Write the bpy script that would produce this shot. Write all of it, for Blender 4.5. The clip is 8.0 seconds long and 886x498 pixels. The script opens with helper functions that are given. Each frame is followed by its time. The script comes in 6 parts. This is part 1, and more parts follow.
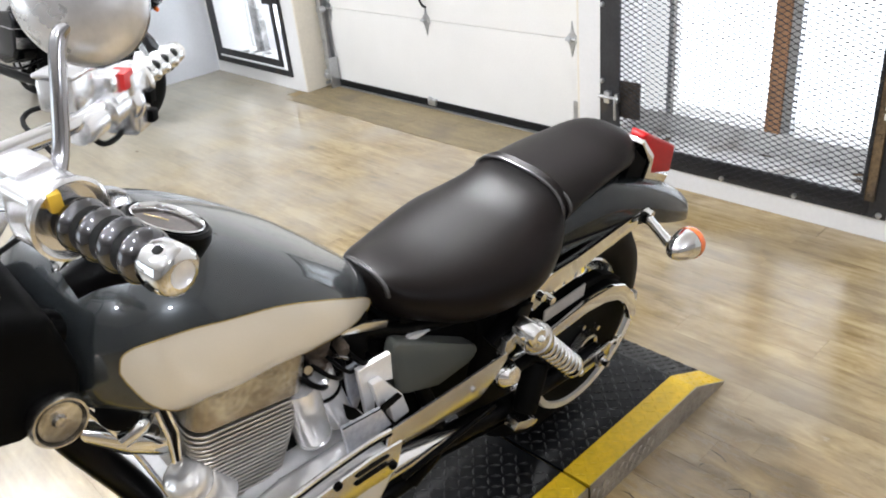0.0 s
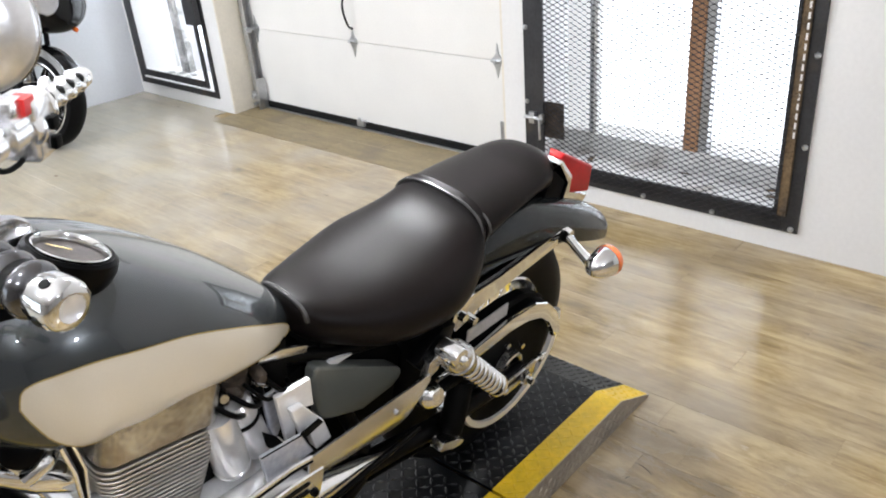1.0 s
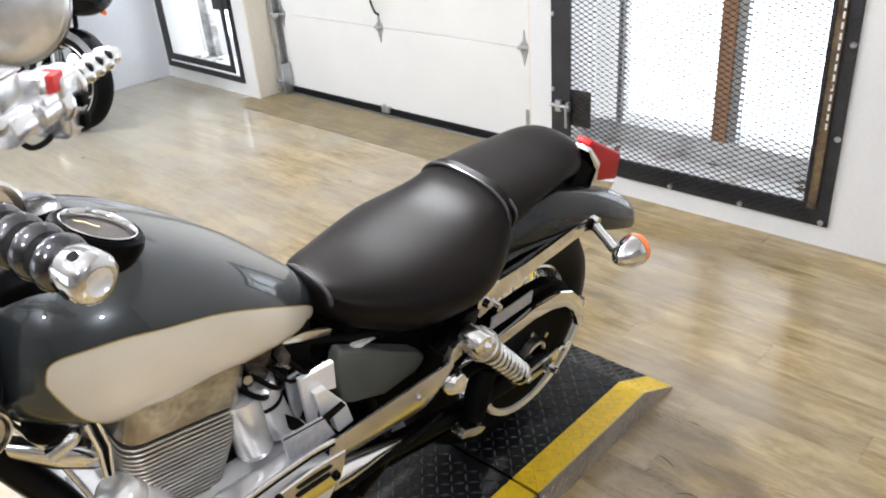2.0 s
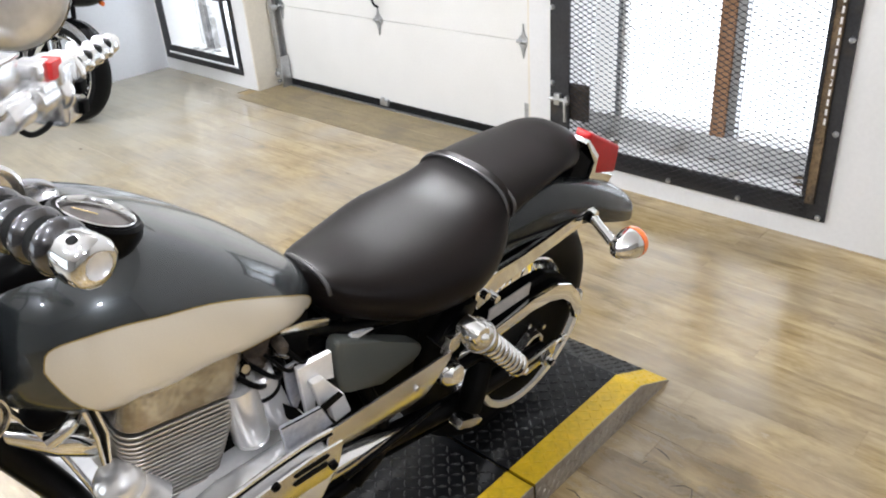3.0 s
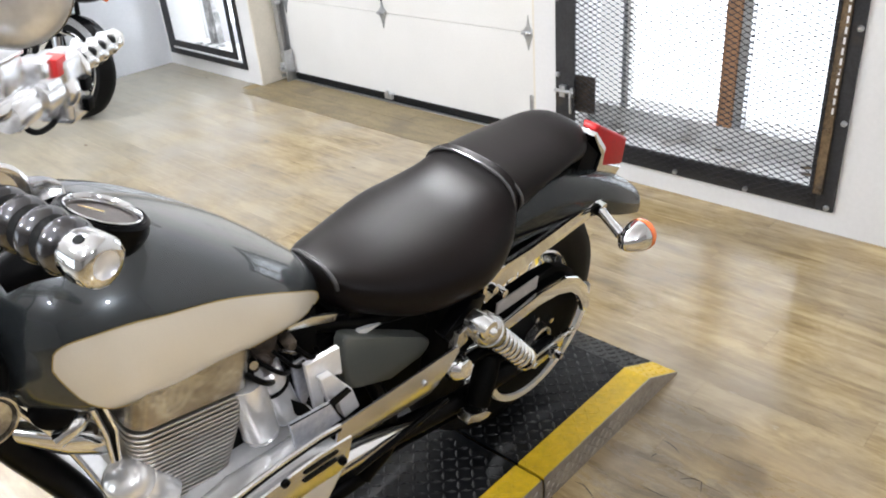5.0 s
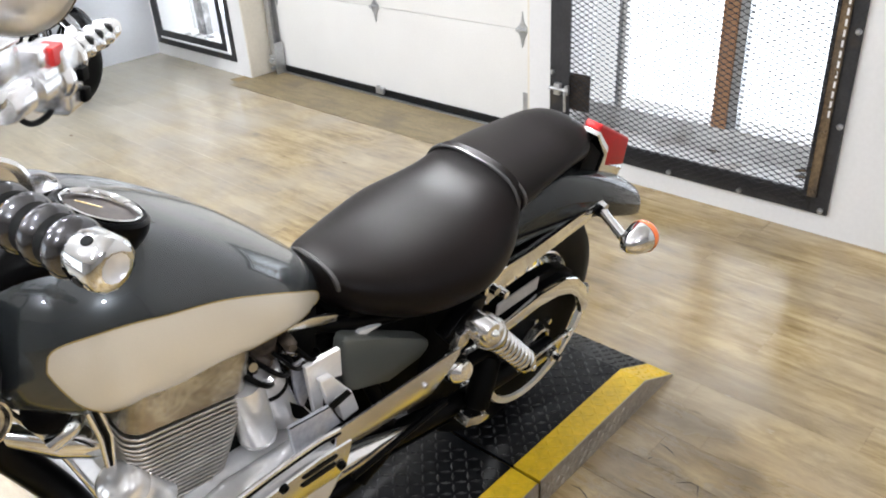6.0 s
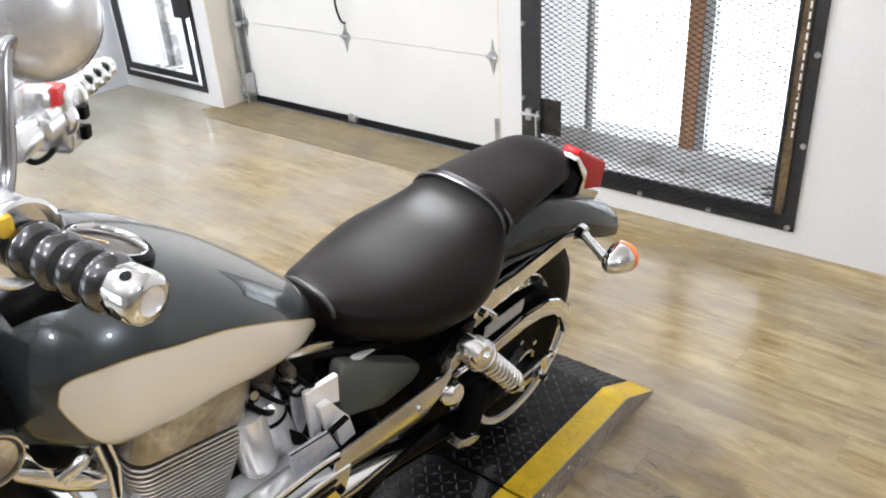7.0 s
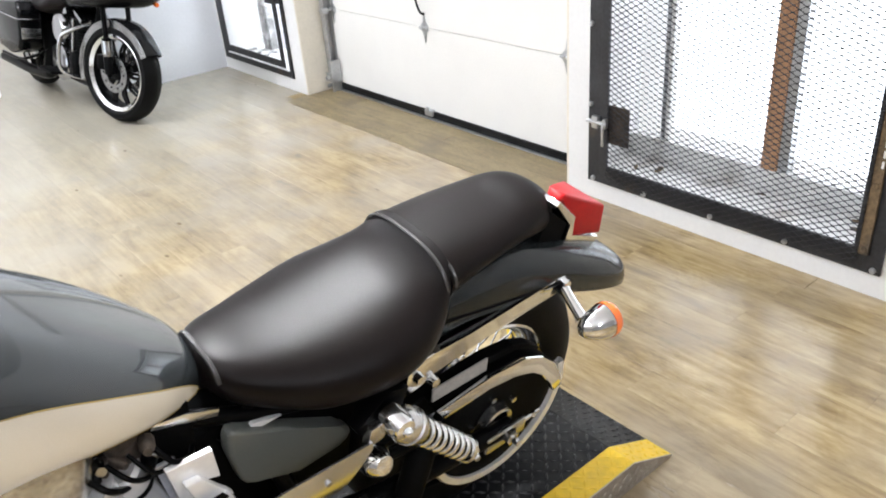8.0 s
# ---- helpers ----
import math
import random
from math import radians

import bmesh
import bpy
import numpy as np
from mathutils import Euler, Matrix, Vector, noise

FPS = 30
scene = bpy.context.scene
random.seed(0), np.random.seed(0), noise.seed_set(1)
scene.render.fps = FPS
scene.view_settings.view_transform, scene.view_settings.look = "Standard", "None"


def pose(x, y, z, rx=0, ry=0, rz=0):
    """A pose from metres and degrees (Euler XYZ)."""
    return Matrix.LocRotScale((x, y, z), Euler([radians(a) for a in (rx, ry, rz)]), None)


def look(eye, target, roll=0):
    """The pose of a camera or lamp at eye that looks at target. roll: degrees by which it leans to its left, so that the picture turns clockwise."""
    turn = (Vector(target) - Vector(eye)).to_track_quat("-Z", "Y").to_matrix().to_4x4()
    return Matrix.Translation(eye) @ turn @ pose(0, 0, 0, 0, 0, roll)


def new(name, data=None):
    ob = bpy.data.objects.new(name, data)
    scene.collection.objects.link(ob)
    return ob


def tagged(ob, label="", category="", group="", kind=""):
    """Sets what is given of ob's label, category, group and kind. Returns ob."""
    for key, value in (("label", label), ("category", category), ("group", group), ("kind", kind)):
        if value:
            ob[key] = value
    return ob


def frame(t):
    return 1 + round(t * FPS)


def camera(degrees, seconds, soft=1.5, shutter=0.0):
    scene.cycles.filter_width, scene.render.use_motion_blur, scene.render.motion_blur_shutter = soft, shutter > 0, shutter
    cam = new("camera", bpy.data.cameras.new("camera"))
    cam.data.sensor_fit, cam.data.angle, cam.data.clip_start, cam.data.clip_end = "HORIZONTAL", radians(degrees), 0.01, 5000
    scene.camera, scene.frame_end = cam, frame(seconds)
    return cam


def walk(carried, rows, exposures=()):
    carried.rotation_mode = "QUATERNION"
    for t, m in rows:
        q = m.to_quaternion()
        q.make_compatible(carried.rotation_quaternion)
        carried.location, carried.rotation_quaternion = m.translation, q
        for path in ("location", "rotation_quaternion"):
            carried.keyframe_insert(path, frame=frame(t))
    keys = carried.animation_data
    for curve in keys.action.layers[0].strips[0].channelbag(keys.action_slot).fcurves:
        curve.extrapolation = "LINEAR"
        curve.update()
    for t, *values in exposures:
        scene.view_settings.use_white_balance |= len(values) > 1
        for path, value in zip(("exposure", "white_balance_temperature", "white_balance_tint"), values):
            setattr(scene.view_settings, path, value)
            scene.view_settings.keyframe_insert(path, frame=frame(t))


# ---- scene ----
cam = camera(58.5, 8.0, soft=1.9)
PATH = [
    (0, (-0.274, 0.212, 1.447), (0.89, 1.54, 0.508), -6.1),
    (0.5, (-0.263, 0.194, 1.443), (0.984, 1.449, 0.509), -4.8),
    (1, (-0.253, 0.19, 1.451), (1.039, 1.416, 0.541), -4.8),
    (1.5, (-0.257, 0.203, 1.434), (1.018, 1.413, 0.481), -2.4),
    (2, (-0.253, 0.202, 1.439), (0.993, 1.46, 0.509), -4.6),
    (3.5, (-0.26, 0.2, 1.431), (0.98, 1.45, 0.483), -3.9),
    (4, (-0.262, 0.2, 1.43), (0.96, 1.467, 0.482), -4.1),
    (4.5, (-0.254, 0.2, 1.435), (0.974, 1.461, 0.485), -5.0),
    (6, (-0.255, 0.252, 1.428), (0.997, 1.474, 0.458), -3.5),
    (6.5, (-0.292, 0.269, 1.435), (0.987, 1.49, 0.5), -1.1),
    (7, (-0.302, 0.258, 1.449), (1.025, 1.438, 0.529), -3.7),
    (7.5, (-0.156, 0.225, 1.442), (1.008, 1.534, 0.476), -6.7),
    (8, (0.089, 0.172, 1.466), (1.168, 1.564, 0.518), -4.8),
]
walk(cam, [(t, look(eye, target, roll)) for t, eye, target, roll in PATH], exposures=[(0, -0.11), (2, -0.11), (4.5, -0.10), (7, -0.08), (7.5, -0.06), (8, 0.06)])

# ---------------------------------------------------------------- light
world = bpy.data.worlds.new("world")
scene.world = world
world.use_nodes = True
wt = world.node_tree
sky = wt.nodes.new("ShaderNodeTexSky")
sky.sky_type, sky.sun_disc, sky.sun_elevation, sky.sun_rotation = "NISHITA", False, radians(35), radians(200)
wt.links.new(sky.outputs[0], wt.nodes["Background"].inputs[0])
wt.nodes["Background"].inputs[1].default_value = 0.12

WALL_X, LEFT_Y, CEIL, SHOP_X = 2.5, 5.68, 2.9, -4.4


def area(name, m, size, size_y, power, colour=(1, 1, 1), shape="RECTANGLE"):
    d = bpy.data.lights.new(name, "AREA")
    d.shape, d.size, d.size_y, d.energy, d.color = shape, size, size_y, power, colour
    ob = new(name, d)
    ob.matrix_world = m
    return ob


# daylight in the two barred openings; added fill window, unseen, behind the camera
area("window_daylight", pose(2.98, 1.6, 0.74, 0, 90, 0), 1.1, 1.1, 11, (0.82, 0.90, 1.0))
area("window_daylight", pose(2.98, 5.16, 0.80, 0, 90, 0), 1.2, 0.85, 12, (0.84, 0.92, 1.0))
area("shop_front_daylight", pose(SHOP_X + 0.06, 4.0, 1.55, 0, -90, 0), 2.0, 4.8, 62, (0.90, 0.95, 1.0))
# unseen lamps: some follow highlights and a shadow, the others are added fill
LAMPS = [(-1.3, -0.5, 2.55, 16), (0.30, -1.7, 2.0, 36), (-1.5, 1.6, 2.55, 28), (-0.35, 0.45, 2.55, 13), (-0.4, 2.7, 2.55, 17), (0.3, 1.9, 2.55, 12), (-0.9, 3.9, 2.55, 22), (1.7, 2.3, 2.55, 9), (0.15, 4.95, 2.55, 62), (-0.9, 5.4, 2.55, 32), (1.1, 7.6, 2.55, 4), (-0.9, 7.6, 2.55, 26)]
for lx, ly, lz, power in LAMPS:
    bulb = bpy.data.lights.new("pendant_light", "POINT")
    bulb.energy, bulb.color, bulb.shadow_soft_size = power * 1.95, (0.91, 0.943, 1.03), 0.05
    new("pendant_light", bulb).location = (lx, ly, lz)
# added spotlight, itself unseen, that makes the broad highlight on the seat
SPOT_AT, SPOT_AIM = Vector((1.15, 2.05, 2.55)), Vector((0.62, 1.20, 0.80))
spot = bpy.data.lights.new("spotlight_beam", "SPOT")
spot.energy, spot.color, spot.shadow_soft_size, spot.spot_size, spot.spot_blend = 420, (0.95, 0.96, 0.99), 0.06, radians(46), 1.0
new("spotlight_beam", spot).matrix_world = look(SPOT_AT, SPOT_AIM)


# ---------------------------------------------------------------- materials
def material(name, colour, rough=0.5, metal=0.0, var=0.12, scale=6.0, fine=80.0, bump=0.05, coat=0.0, stretch=(1, 1, 1),
             dirt_or_mottle=None, dirt_or_mottle_at=(0.55, 0.75), rough_var=0.1, per_object=0.0, per_island=0.0, spec=0.5):
    """Base colour with a broad and a fine variation, optional stains or painted mottle, and a fine relief."""
    m = bpy.data.materials.new(name)
    m.use_nodes = True
    nt = m.node_tree
    n, link = nt.nodes, nt.links.new
    b = n["Principled BSDF"]
    co = n.new("ShaderNodeTexCoord")
    mp = n.new("ShaderNodeMapping")
    mp.inputs["Scale"].default_value = stretch
    link(co.outputs["Object"], mp.inputs["Vector"])
    big, small = n.new("ShaderNodeTexNoise"), n.new("ShaderNodeTexNoise")
    big.inputs["Scale"].default_value, big.inputs["Detail"].default_value = scale, 5
    small.inputs["Scale"].default_value, small.inputs["Detail"].default_value = fine, 3
    link(mp.outputs[0], big.inputs["Vector"])
    link(mp.outputs[0], small.inputs["Vector"])
    mixv = n.new("ShaderNodeMath")
    mixv.operation = "MULTIPLY_ADD"
    link(small.outputs["Fac"], mixv.inputs[0])
    mixv.inputs[1].default_value = 0.45
    half = n.new("ShaderNodeMath")
    half.operation = "MULTIPLY"
    half.inputs[1].default_value = 0.55
    link(big.outputs["Fac"], half.inputs[0])
    link(half.outputs[0], mixv.inputs[2])
    value = mixv.outputs[0]
    for amount, socket in ((per_object, ("ShaderNodeObjectInfo", "Random")), (per_island, ("ShaderNodeNewGeometry", "Random Per Island"))):
        if amount:
            src = n.new(socket[0])
            add = n.new("ShaderNodeMath")
            add.operation = "MULTIPLY_ADD"
            link(src.outputs[socket[1]], add.inputs[0])
            add.inputs[1].default_value = amount
            link(value, add.inputs[2])
            sub = n.new("ShaderNodeMath")
            sub.operation = "SUBTRACT"
            link(add.outputs[0], sub.inputs[0])
            sub.inputs[1].default_value = amount / 2
            value = sub.outputs[0]
    ramp = n.new("ShaderNodeValToRGB")
    lo, hi = [max(0, c * (1 - var * 1.6)) for c in colour], [min(1, c * (1 + var * 1.3)) for c in colour]
    ramp.color_ramp.elements[0].position, ramp.color_ramp.elements[1].position = 0.3, 0.7
    ramp.color_ramp.elements[0].color, ramp.color_ramp.elements[1].color = (*lo, 1), (*hi, 1)
    link(value, ramp.inputs[0])
    out = ramp.outputs[0]
    if dirt_or_mottle:
        st = n.new("ShaderNodeTexNoise")
        st.inputs["Scale"].default_value, st.inputs["Detail"].default_value = scale * 0.6, 7
        link(co.outputs["Object"], st.inputs["Vector"])
        sr = n.new("ShaderNodeMapRange")
        sr.inputs[1].default_value, sr.inputs[2].default_value = dirt_or_mottle_at
        link(st.outputs["Fac"], sr.inputs[0])
        mx = n.new("ShaderNodeMixRGB")
        mx.inputs[2].default_value = (*dirt_or_mottle, 1)
        link(sr.outputs[0], mx.inputs[0])
        link(out, mx.inputs[1])
        out = mx.outputs[0]
    link(out, b.inputs["Base Color"])
    rr = n.new("ShaderNodeMapRange")
    rr.inputs[3].default_value, rr.inputs[4].default_value = max(0.02, rough - rough_var * rough), min(1, rough + rough_var * rough)
    link(big.outputs["Fac"], rr.inputs[0])
    link(rr.outputs[0], b.inputs["Roughness"])
    b.inputs["Metallic"].default_value = metal
    b.inputs["Specular IOR Level"].default_value = spec
    b.inputs["Coat Weight"].default_value = coat
    b.inputs["Coat Roughness"].default_value = 0.04
    if bump:
        bp = n.new("ShaderNodeBump")
        bp.inputs["Strength"].default_value, bp.inputs["Distance"].default_value = bump, 0.004
        link(value, bp.inputs["Height"])
        link(bp.outputs[0], b.inputs["Normal"])
    return m


def glow(name, colour, strength):
    m = bpy.data.materials.new(name)
    m.use_nodes = True
    b = m.node_tree.nodes["Principled BSDF"]
    b.inputs["Base Color"].default_value = (*colour, 1)
    b.inputs["Emission Color"].default_value = (*colour, 1)
    b.inputs["Emission Strength"].default_value = strength
    return m


PLASTER = material("white_wall_paint", (0.80, 0.795, 0.785), 0.7, var=0.03, scale=2.5, fine=60, bump=0.12)
PLASTER_BLUE = material("cool_white_wall_paint", (0.78, 0.80, 0.84), 0.7, var=0.03, scale=2.5, fine=60, bump=0.12)
# unseen south and west walls: grey chosen for what metal and seat reflect
SHOP_WALL = material("unseen_panelling", (0.36, 0.35, 0.34), 0.7, var=0.2, scale=3, fine=40, bump=0.1, stretch=(1, 1, 4))
CEILING = material("ceiling_paint", (0.70, 0.70, 0.70), 0.85, var=0.03, scale=2, fine=40, bump=0.1)
JAMB = material("cream_jamb_paint", (0.78, 0.73, 0.63), 0.6, var=0.05, scale=5, fine=60, bump=0.1)
DOOR_PAINT = material("garage_door_paint", (0.84, 0.83, 0.80), 0.45, var=0.03, scale=3, fine=120, bump=0.06)


def plank_material(name, island):
    """Yellow tan and grey brown streaks along the board, blotches, knots and a worn satin gloss."""
    m = bpy.data.materials.new(name)
    m.use_nodes = True
    n, link = m.node_tree.nodes, m.node_tree.links.new
    b = n["Principled BSDF"]
    geo = n.new("ShaderNodeNewGeometry")
    rnd = geo.outputs["Random Per Island"] if island else n.new("ShaderNodeObjectInfo").outputs["Random"]
    shift = n.new("ShaderNodeVectorMath")
    shift.operation = "MULTIPLY_ADD"
    comb = n.new("ShaderNodeCombineXYZ")
    for k in range(3):
        link(rnd, comb.inputs[k])
    shift.inputs[1].default_value = (3.1, 7.7, 5.3)
    link(comb.outputs[0], shift.inputs[0])
    link(geo.outputs["Position"], shift.inputs[2])

    def noise_at(stretch, scale, detail, rough=0.55, src=None, warp=0.0):
        mp = n.new("ShaderNodeMapping")
        mp.inputs["Scale"].default_value = stretch
        link(src or shift.outputs[0], mp.inputs[0])
        t = n.new("ShaderNodeTexNoise")
        t.inputs["Scale"].default_value, t.inputs["Detail"].default_value, t.inputs["Roughness"].default_value = scale, detail, rough
        t.inputs["Distortion"].default_value = warp
        link(mp.outputs[0], t.inputs["Vector"])
        return t.outputs["Fac"]
    streak = noise_at((7, 2.0, 1), 1.5, 8, 0.70, warp=0.5)
    fine = noise_at((30, 1.3, 1), 2.0, 4, 0.5)
    blotch = noise_at((1, 1, 1), 1.6, 4, src=geo.outputs["Position"])
    patch = noise_at((2.4, 1.3, 1), 4.2, 7, 0.66, warp=0.9)
    tone = noise_at((3.6, 1.1, 1), 1.6, 5, 0.55, src=geo.outputs["Position"], warp=0.2)
    ramp = n.new("ShaderNodeValToRGB")
    e = ramp.color_ramp.elements
    e[0].position, e[0].color = 0.40, (0.150, 0.098, 0.040, 1)
    e[1].position, e[1].color = 0.60, (0.545, 0.415, 0.215, 1)
    for p, c in ((0.460, (0.270, 0.184, 0.076, 1)), (0.530, (0.405, 0.294, 0.137, 1))):
        k = e.new(p)
        k.color = c

    def math_node(op, a, bb, c=None):
        q = n.new("ShaderNodeMath")
        q.operation = op
        for k, v in enumerate((a, bb, c)):
            if v is None:
                continue
            if isinstance(v, (int, float)):
                q.inputs[k].default_value = v
            else:
                link(v, q.inputs[k])
        return q.outputs[0]
    f = math_node("MULTIPLY", streak, 0.38)
    f = math_node("MULTIPLY_ADD", patch, 0.20, f)
    f = math_node("MULTIPLY_ADD", fine, 0.18, f)
    f = math_node("MULTIPLY_ADD", tone, 0.24, f)
    f = math_node("MULTIPLY_ADD", rnd, 0.035, f)
    link(f, ramp.inputs[0])
    grey = n.new("ShaderNodeMixRGB")
    gm = n.new("ShaderNodeMapRange")
    gm.inputs[1].default_value, gm.inputs[2].default_value, gm.inputs[4].default_value = 0.42, 0.62, 0.5
    link(blotch, gm.inputs[0])
    link(gm.outputs[0], grey.inputs[0])
    link(ramp.outputs[0], grey.inputs[1])
    grey.inputs[2].default_value = (0.39, 0.335, 0.262, 1)
    # far boards mixed paler: the sheen of bright light there is put into the colour
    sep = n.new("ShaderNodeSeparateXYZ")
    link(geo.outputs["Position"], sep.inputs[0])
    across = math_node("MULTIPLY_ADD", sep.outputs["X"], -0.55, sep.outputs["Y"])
    glare = n.new("ShaderNodeMapRange")
    glare.inputs[1].default_value, glare.inputs[2].default_value, glare.inputs[3].default_value, glare.inputs[4].default_value = 1.5, 4.1, 0.0, 0.80
    link(math_node("MULTIPLY_ADD", blotch, 1.6, math_node("ADD", across, -0.8)), glare.inputs[0])
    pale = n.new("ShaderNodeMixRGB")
    link(glare.outputs[0], pale.inputs[0])
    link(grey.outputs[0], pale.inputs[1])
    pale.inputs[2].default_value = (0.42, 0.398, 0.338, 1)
    knots = n.new("ShaderNodeTexVoronoi")
    knots.inputs["Scale"].default_value = 3.4
    kmap = n.new("ShaderNodeMapping")
    kmap.inputs["Scale"].default_value = (1.6, 0.8, 1)
    link(shift.outputs[0], kmap.inputs[0])
    link(kmap.outputs[0], knots.inputs["Vector"])
    kr = n.new("ShaderNodeMapRange")
    kr.inputs[1].default_value, kr.inputs[2].default_value, kr.inputs[3].default_value, kr.inputs[4].default_value = 0.02, 0.06, 0.75, 0.0
    link(knots.outputs["Distance"], kr.inputs[0])
    kn = n.new("ShaderNodeMixRGB")
    link(kr.outputs[0], kn.inputs[0])
    link(pale.outputs[0], kn.inputs[1])
    kn.inputs[2].default_value = (0.14, 0.10, 0.06, 1)
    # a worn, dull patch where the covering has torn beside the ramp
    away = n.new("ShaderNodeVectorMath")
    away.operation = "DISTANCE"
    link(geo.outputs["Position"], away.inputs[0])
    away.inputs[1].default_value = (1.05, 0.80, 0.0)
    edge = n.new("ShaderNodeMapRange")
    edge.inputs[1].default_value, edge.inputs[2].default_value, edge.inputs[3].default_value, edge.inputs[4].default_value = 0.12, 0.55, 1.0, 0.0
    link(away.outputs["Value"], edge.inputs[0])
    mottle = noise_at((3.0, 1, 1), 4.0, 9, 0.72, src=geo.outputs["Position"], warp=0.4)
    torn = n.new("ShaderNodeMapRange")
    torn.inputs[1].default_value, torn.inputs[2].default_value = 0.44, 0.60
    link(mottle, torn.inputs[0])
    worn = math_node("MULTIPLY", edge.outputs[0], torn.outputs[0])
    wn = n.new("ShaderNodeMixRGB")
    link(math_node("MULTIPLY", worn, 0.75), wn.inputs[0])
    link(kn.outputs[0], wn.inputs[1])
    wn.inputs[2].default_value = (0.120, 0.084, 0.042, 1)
    link(wn.outputs[0], b.inputs["Base Color"])
    rr = n.new("ShaderNodeMapRange")
    rr.inputs[3].default_value, rr.inputs[4].default_value = 0.16, 0.28
    link(math_node("MULTIPLY_ADD", blotch, 0.8, math_node("MULTIPLY", streak, 0.2)), rr.inputs[0])
    link(math_node("MULTIPLY_ADD", worn, 0.12, rr.outputs[0]), b.inputs["Roughness"])
    bp = n.new("ShaderNodeBump")
    b.inputs["Specular IOR Level"].default_value = 0.80
    bp.inputs["Strength"].default_value, bp.inputs["Distance"].default_value = 0.010, 0.003
    link(streak, bp.inputs["Height"])
    link(bp.outputs[0], b.inputs["Normal"])
    return m


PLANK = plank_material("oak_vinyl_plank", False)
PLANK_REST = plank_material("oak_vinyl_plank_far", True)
JOINT = material("floor_joint", (0.30, 0.225, 0.115), 0.8)
CRACK = material("dark_torn_edge", (0.06, 0.045, 0.03), 0.8)
THRESHOLD = material("worn_brown_board", (0.25, 0.195, 0.105), 0.45, var=0.3, scale=5, fine=40, bump=0.15, stretch=(5, 1, 1), dirt_or_mottle=(0.15, 0.12, 0.08), per_object=0.1)
STEEL_BLACK = material("black_gate_steel", (0.035, 0.035, 0.038), 0.5, 0.3, var=0.3, scale=9, fine=90, bump=0.15, dirt_or_mottle=(0.10, 0.07, 0.04), dirt_or_mottle_at=(0.6, 0.8))
RUSTY = material("rusty_steel", (0.16, 0.11, 0.06), 0.65, 0.3, var=0.5, scale=12, fine=90, bump=0.25, dirt_or_mottle=(0.05, 0.045, 0.04))
RUSTY_DARK = material("dark_brown_steel", (0.075, 0.058, 0.045), 0.6, 0.3, var=0.5, scale=25, fine=90, bump=0.25, dirt_or_mottle=(0.03, 0.03, 0.03))
MESH_STEEL = material("dark_mesh_wire", (0.035, 0.035, 0.04), 0.5, 0.4, var=0.2, bump=0)
GALV = material("galvanised_steel", (0.52, 0.53, 0.54), 0.38, 0.85, var=0.15, scale=14, fine=90, bump=0.1)
SEAL = material("black_rubber_seal", (0.006, 0.006, 0.006), 0.6, var=0.2, spec=0.2)
WOOD_POST = material("reddish_wood_post", (0.42, 0.22, 0.11), 0.6, var=0.25, scale=5, fine=40, bump=0.15, stretch=(4, 4, 0.6))
SILL = material("weathered_sill", (0.80, 0.79, 0.77), 0.7, var=0.12, scale=10, fine=60, bump=0.2, dirt_or_mottle=(0.33, 0.28, 0.23), dirt_or_mottle_at=(0.58, 0.78))
POST_GREY = material("weathered_grey_paint", (0.42, 0.42, 0.42), 0.7, var=0.3, scale=18, fine=90, bump=0.2, dirt_or_mottle=(0.70, 0.70, 0.70), dirt_or_mottle_at=(0.5, 0.6))
OUTSIDE = glow("bright_day_outside", (0.93, 0.96, 1.0), 1.15)
OUTSIDE_PALE = glow("paler_day_outside", (0.90, 0.93, 1.0), 0.86)
GLASS = bpy.data.materials.new("window_glass")
GLASS.use_nodes = True
gb = GLASS.node_tree.nodes["Principled BSDF"]
gb.inputs["Transmission Weight"].default_value, gb.inputs["Roughness"].default_value, gb.inputs["IOR"].default_value = 1.0, 0.01, 1.1

CHROME = material("polished_chrome", (0.84, 0.845, 0.85), 0.10, 1.0, var=0.03, scale=8, fine=60, bump=0.0)
BRUSHED = material("satin_alloy", (0.66, 0.66, 0.66), 0.24, 1.0, var=0.08, scale=20, fine=140, bump=0.04)
ALLOY = material("bright_buffed_alloy", (0.95, 0.95, 0.97), 0.19, 0.95, var=0.05, scale=16, fine=120, bump=0.02)
SATIN = material("satin_aluminium", (0.96, 0.96, 0.98), 0.16, 0.28, var=0.06, scale=20, fine=120, bump=0.03)
CASE_ALLOY = material("polished_case_alloy", (0.97, 0.97, 0.98), 0.15, 0.62, var=0.06, scale=20, fine=120, bump=0.02)
RING_ALLOY = material("dull_silver_alloy", (0.86, 0.86, 0.87), 0.30, 0.5, var=0.08, scale=20, fine=120, bump=0.03)
MIRROR_BACK = material("dull_mirror_chrome", (0.78, 0.78, 0.79), 0.28, 0.72, var=0.08, scale=14, fine=120, bump=0.02)
PLATE_GREY = material("blue_grey_alloy", (0.70, 0.72, 0.79), 0.24, 0.45, var=0.15, scale=20, fine=120, bump=0.05)
# brown mottle: the floor's blurred reflection, put into the chrome's colour
BAND = material("floor_mottled_chrome", (0.48, 0.47, 0.455), 0.26, 1.0, var=0.35, scale=30, fine=120, bump=0.04, dirt_or_mottle=(0.29, 0.255, 0.21), dirt_or_mottle_at=(0.5, 0.7))
FINS = material("grey_cast_fin", (0.50, 0.48, 0.45), 0.30, 0.9, var=0.12, scale=20, fine=120, bump=0.05)
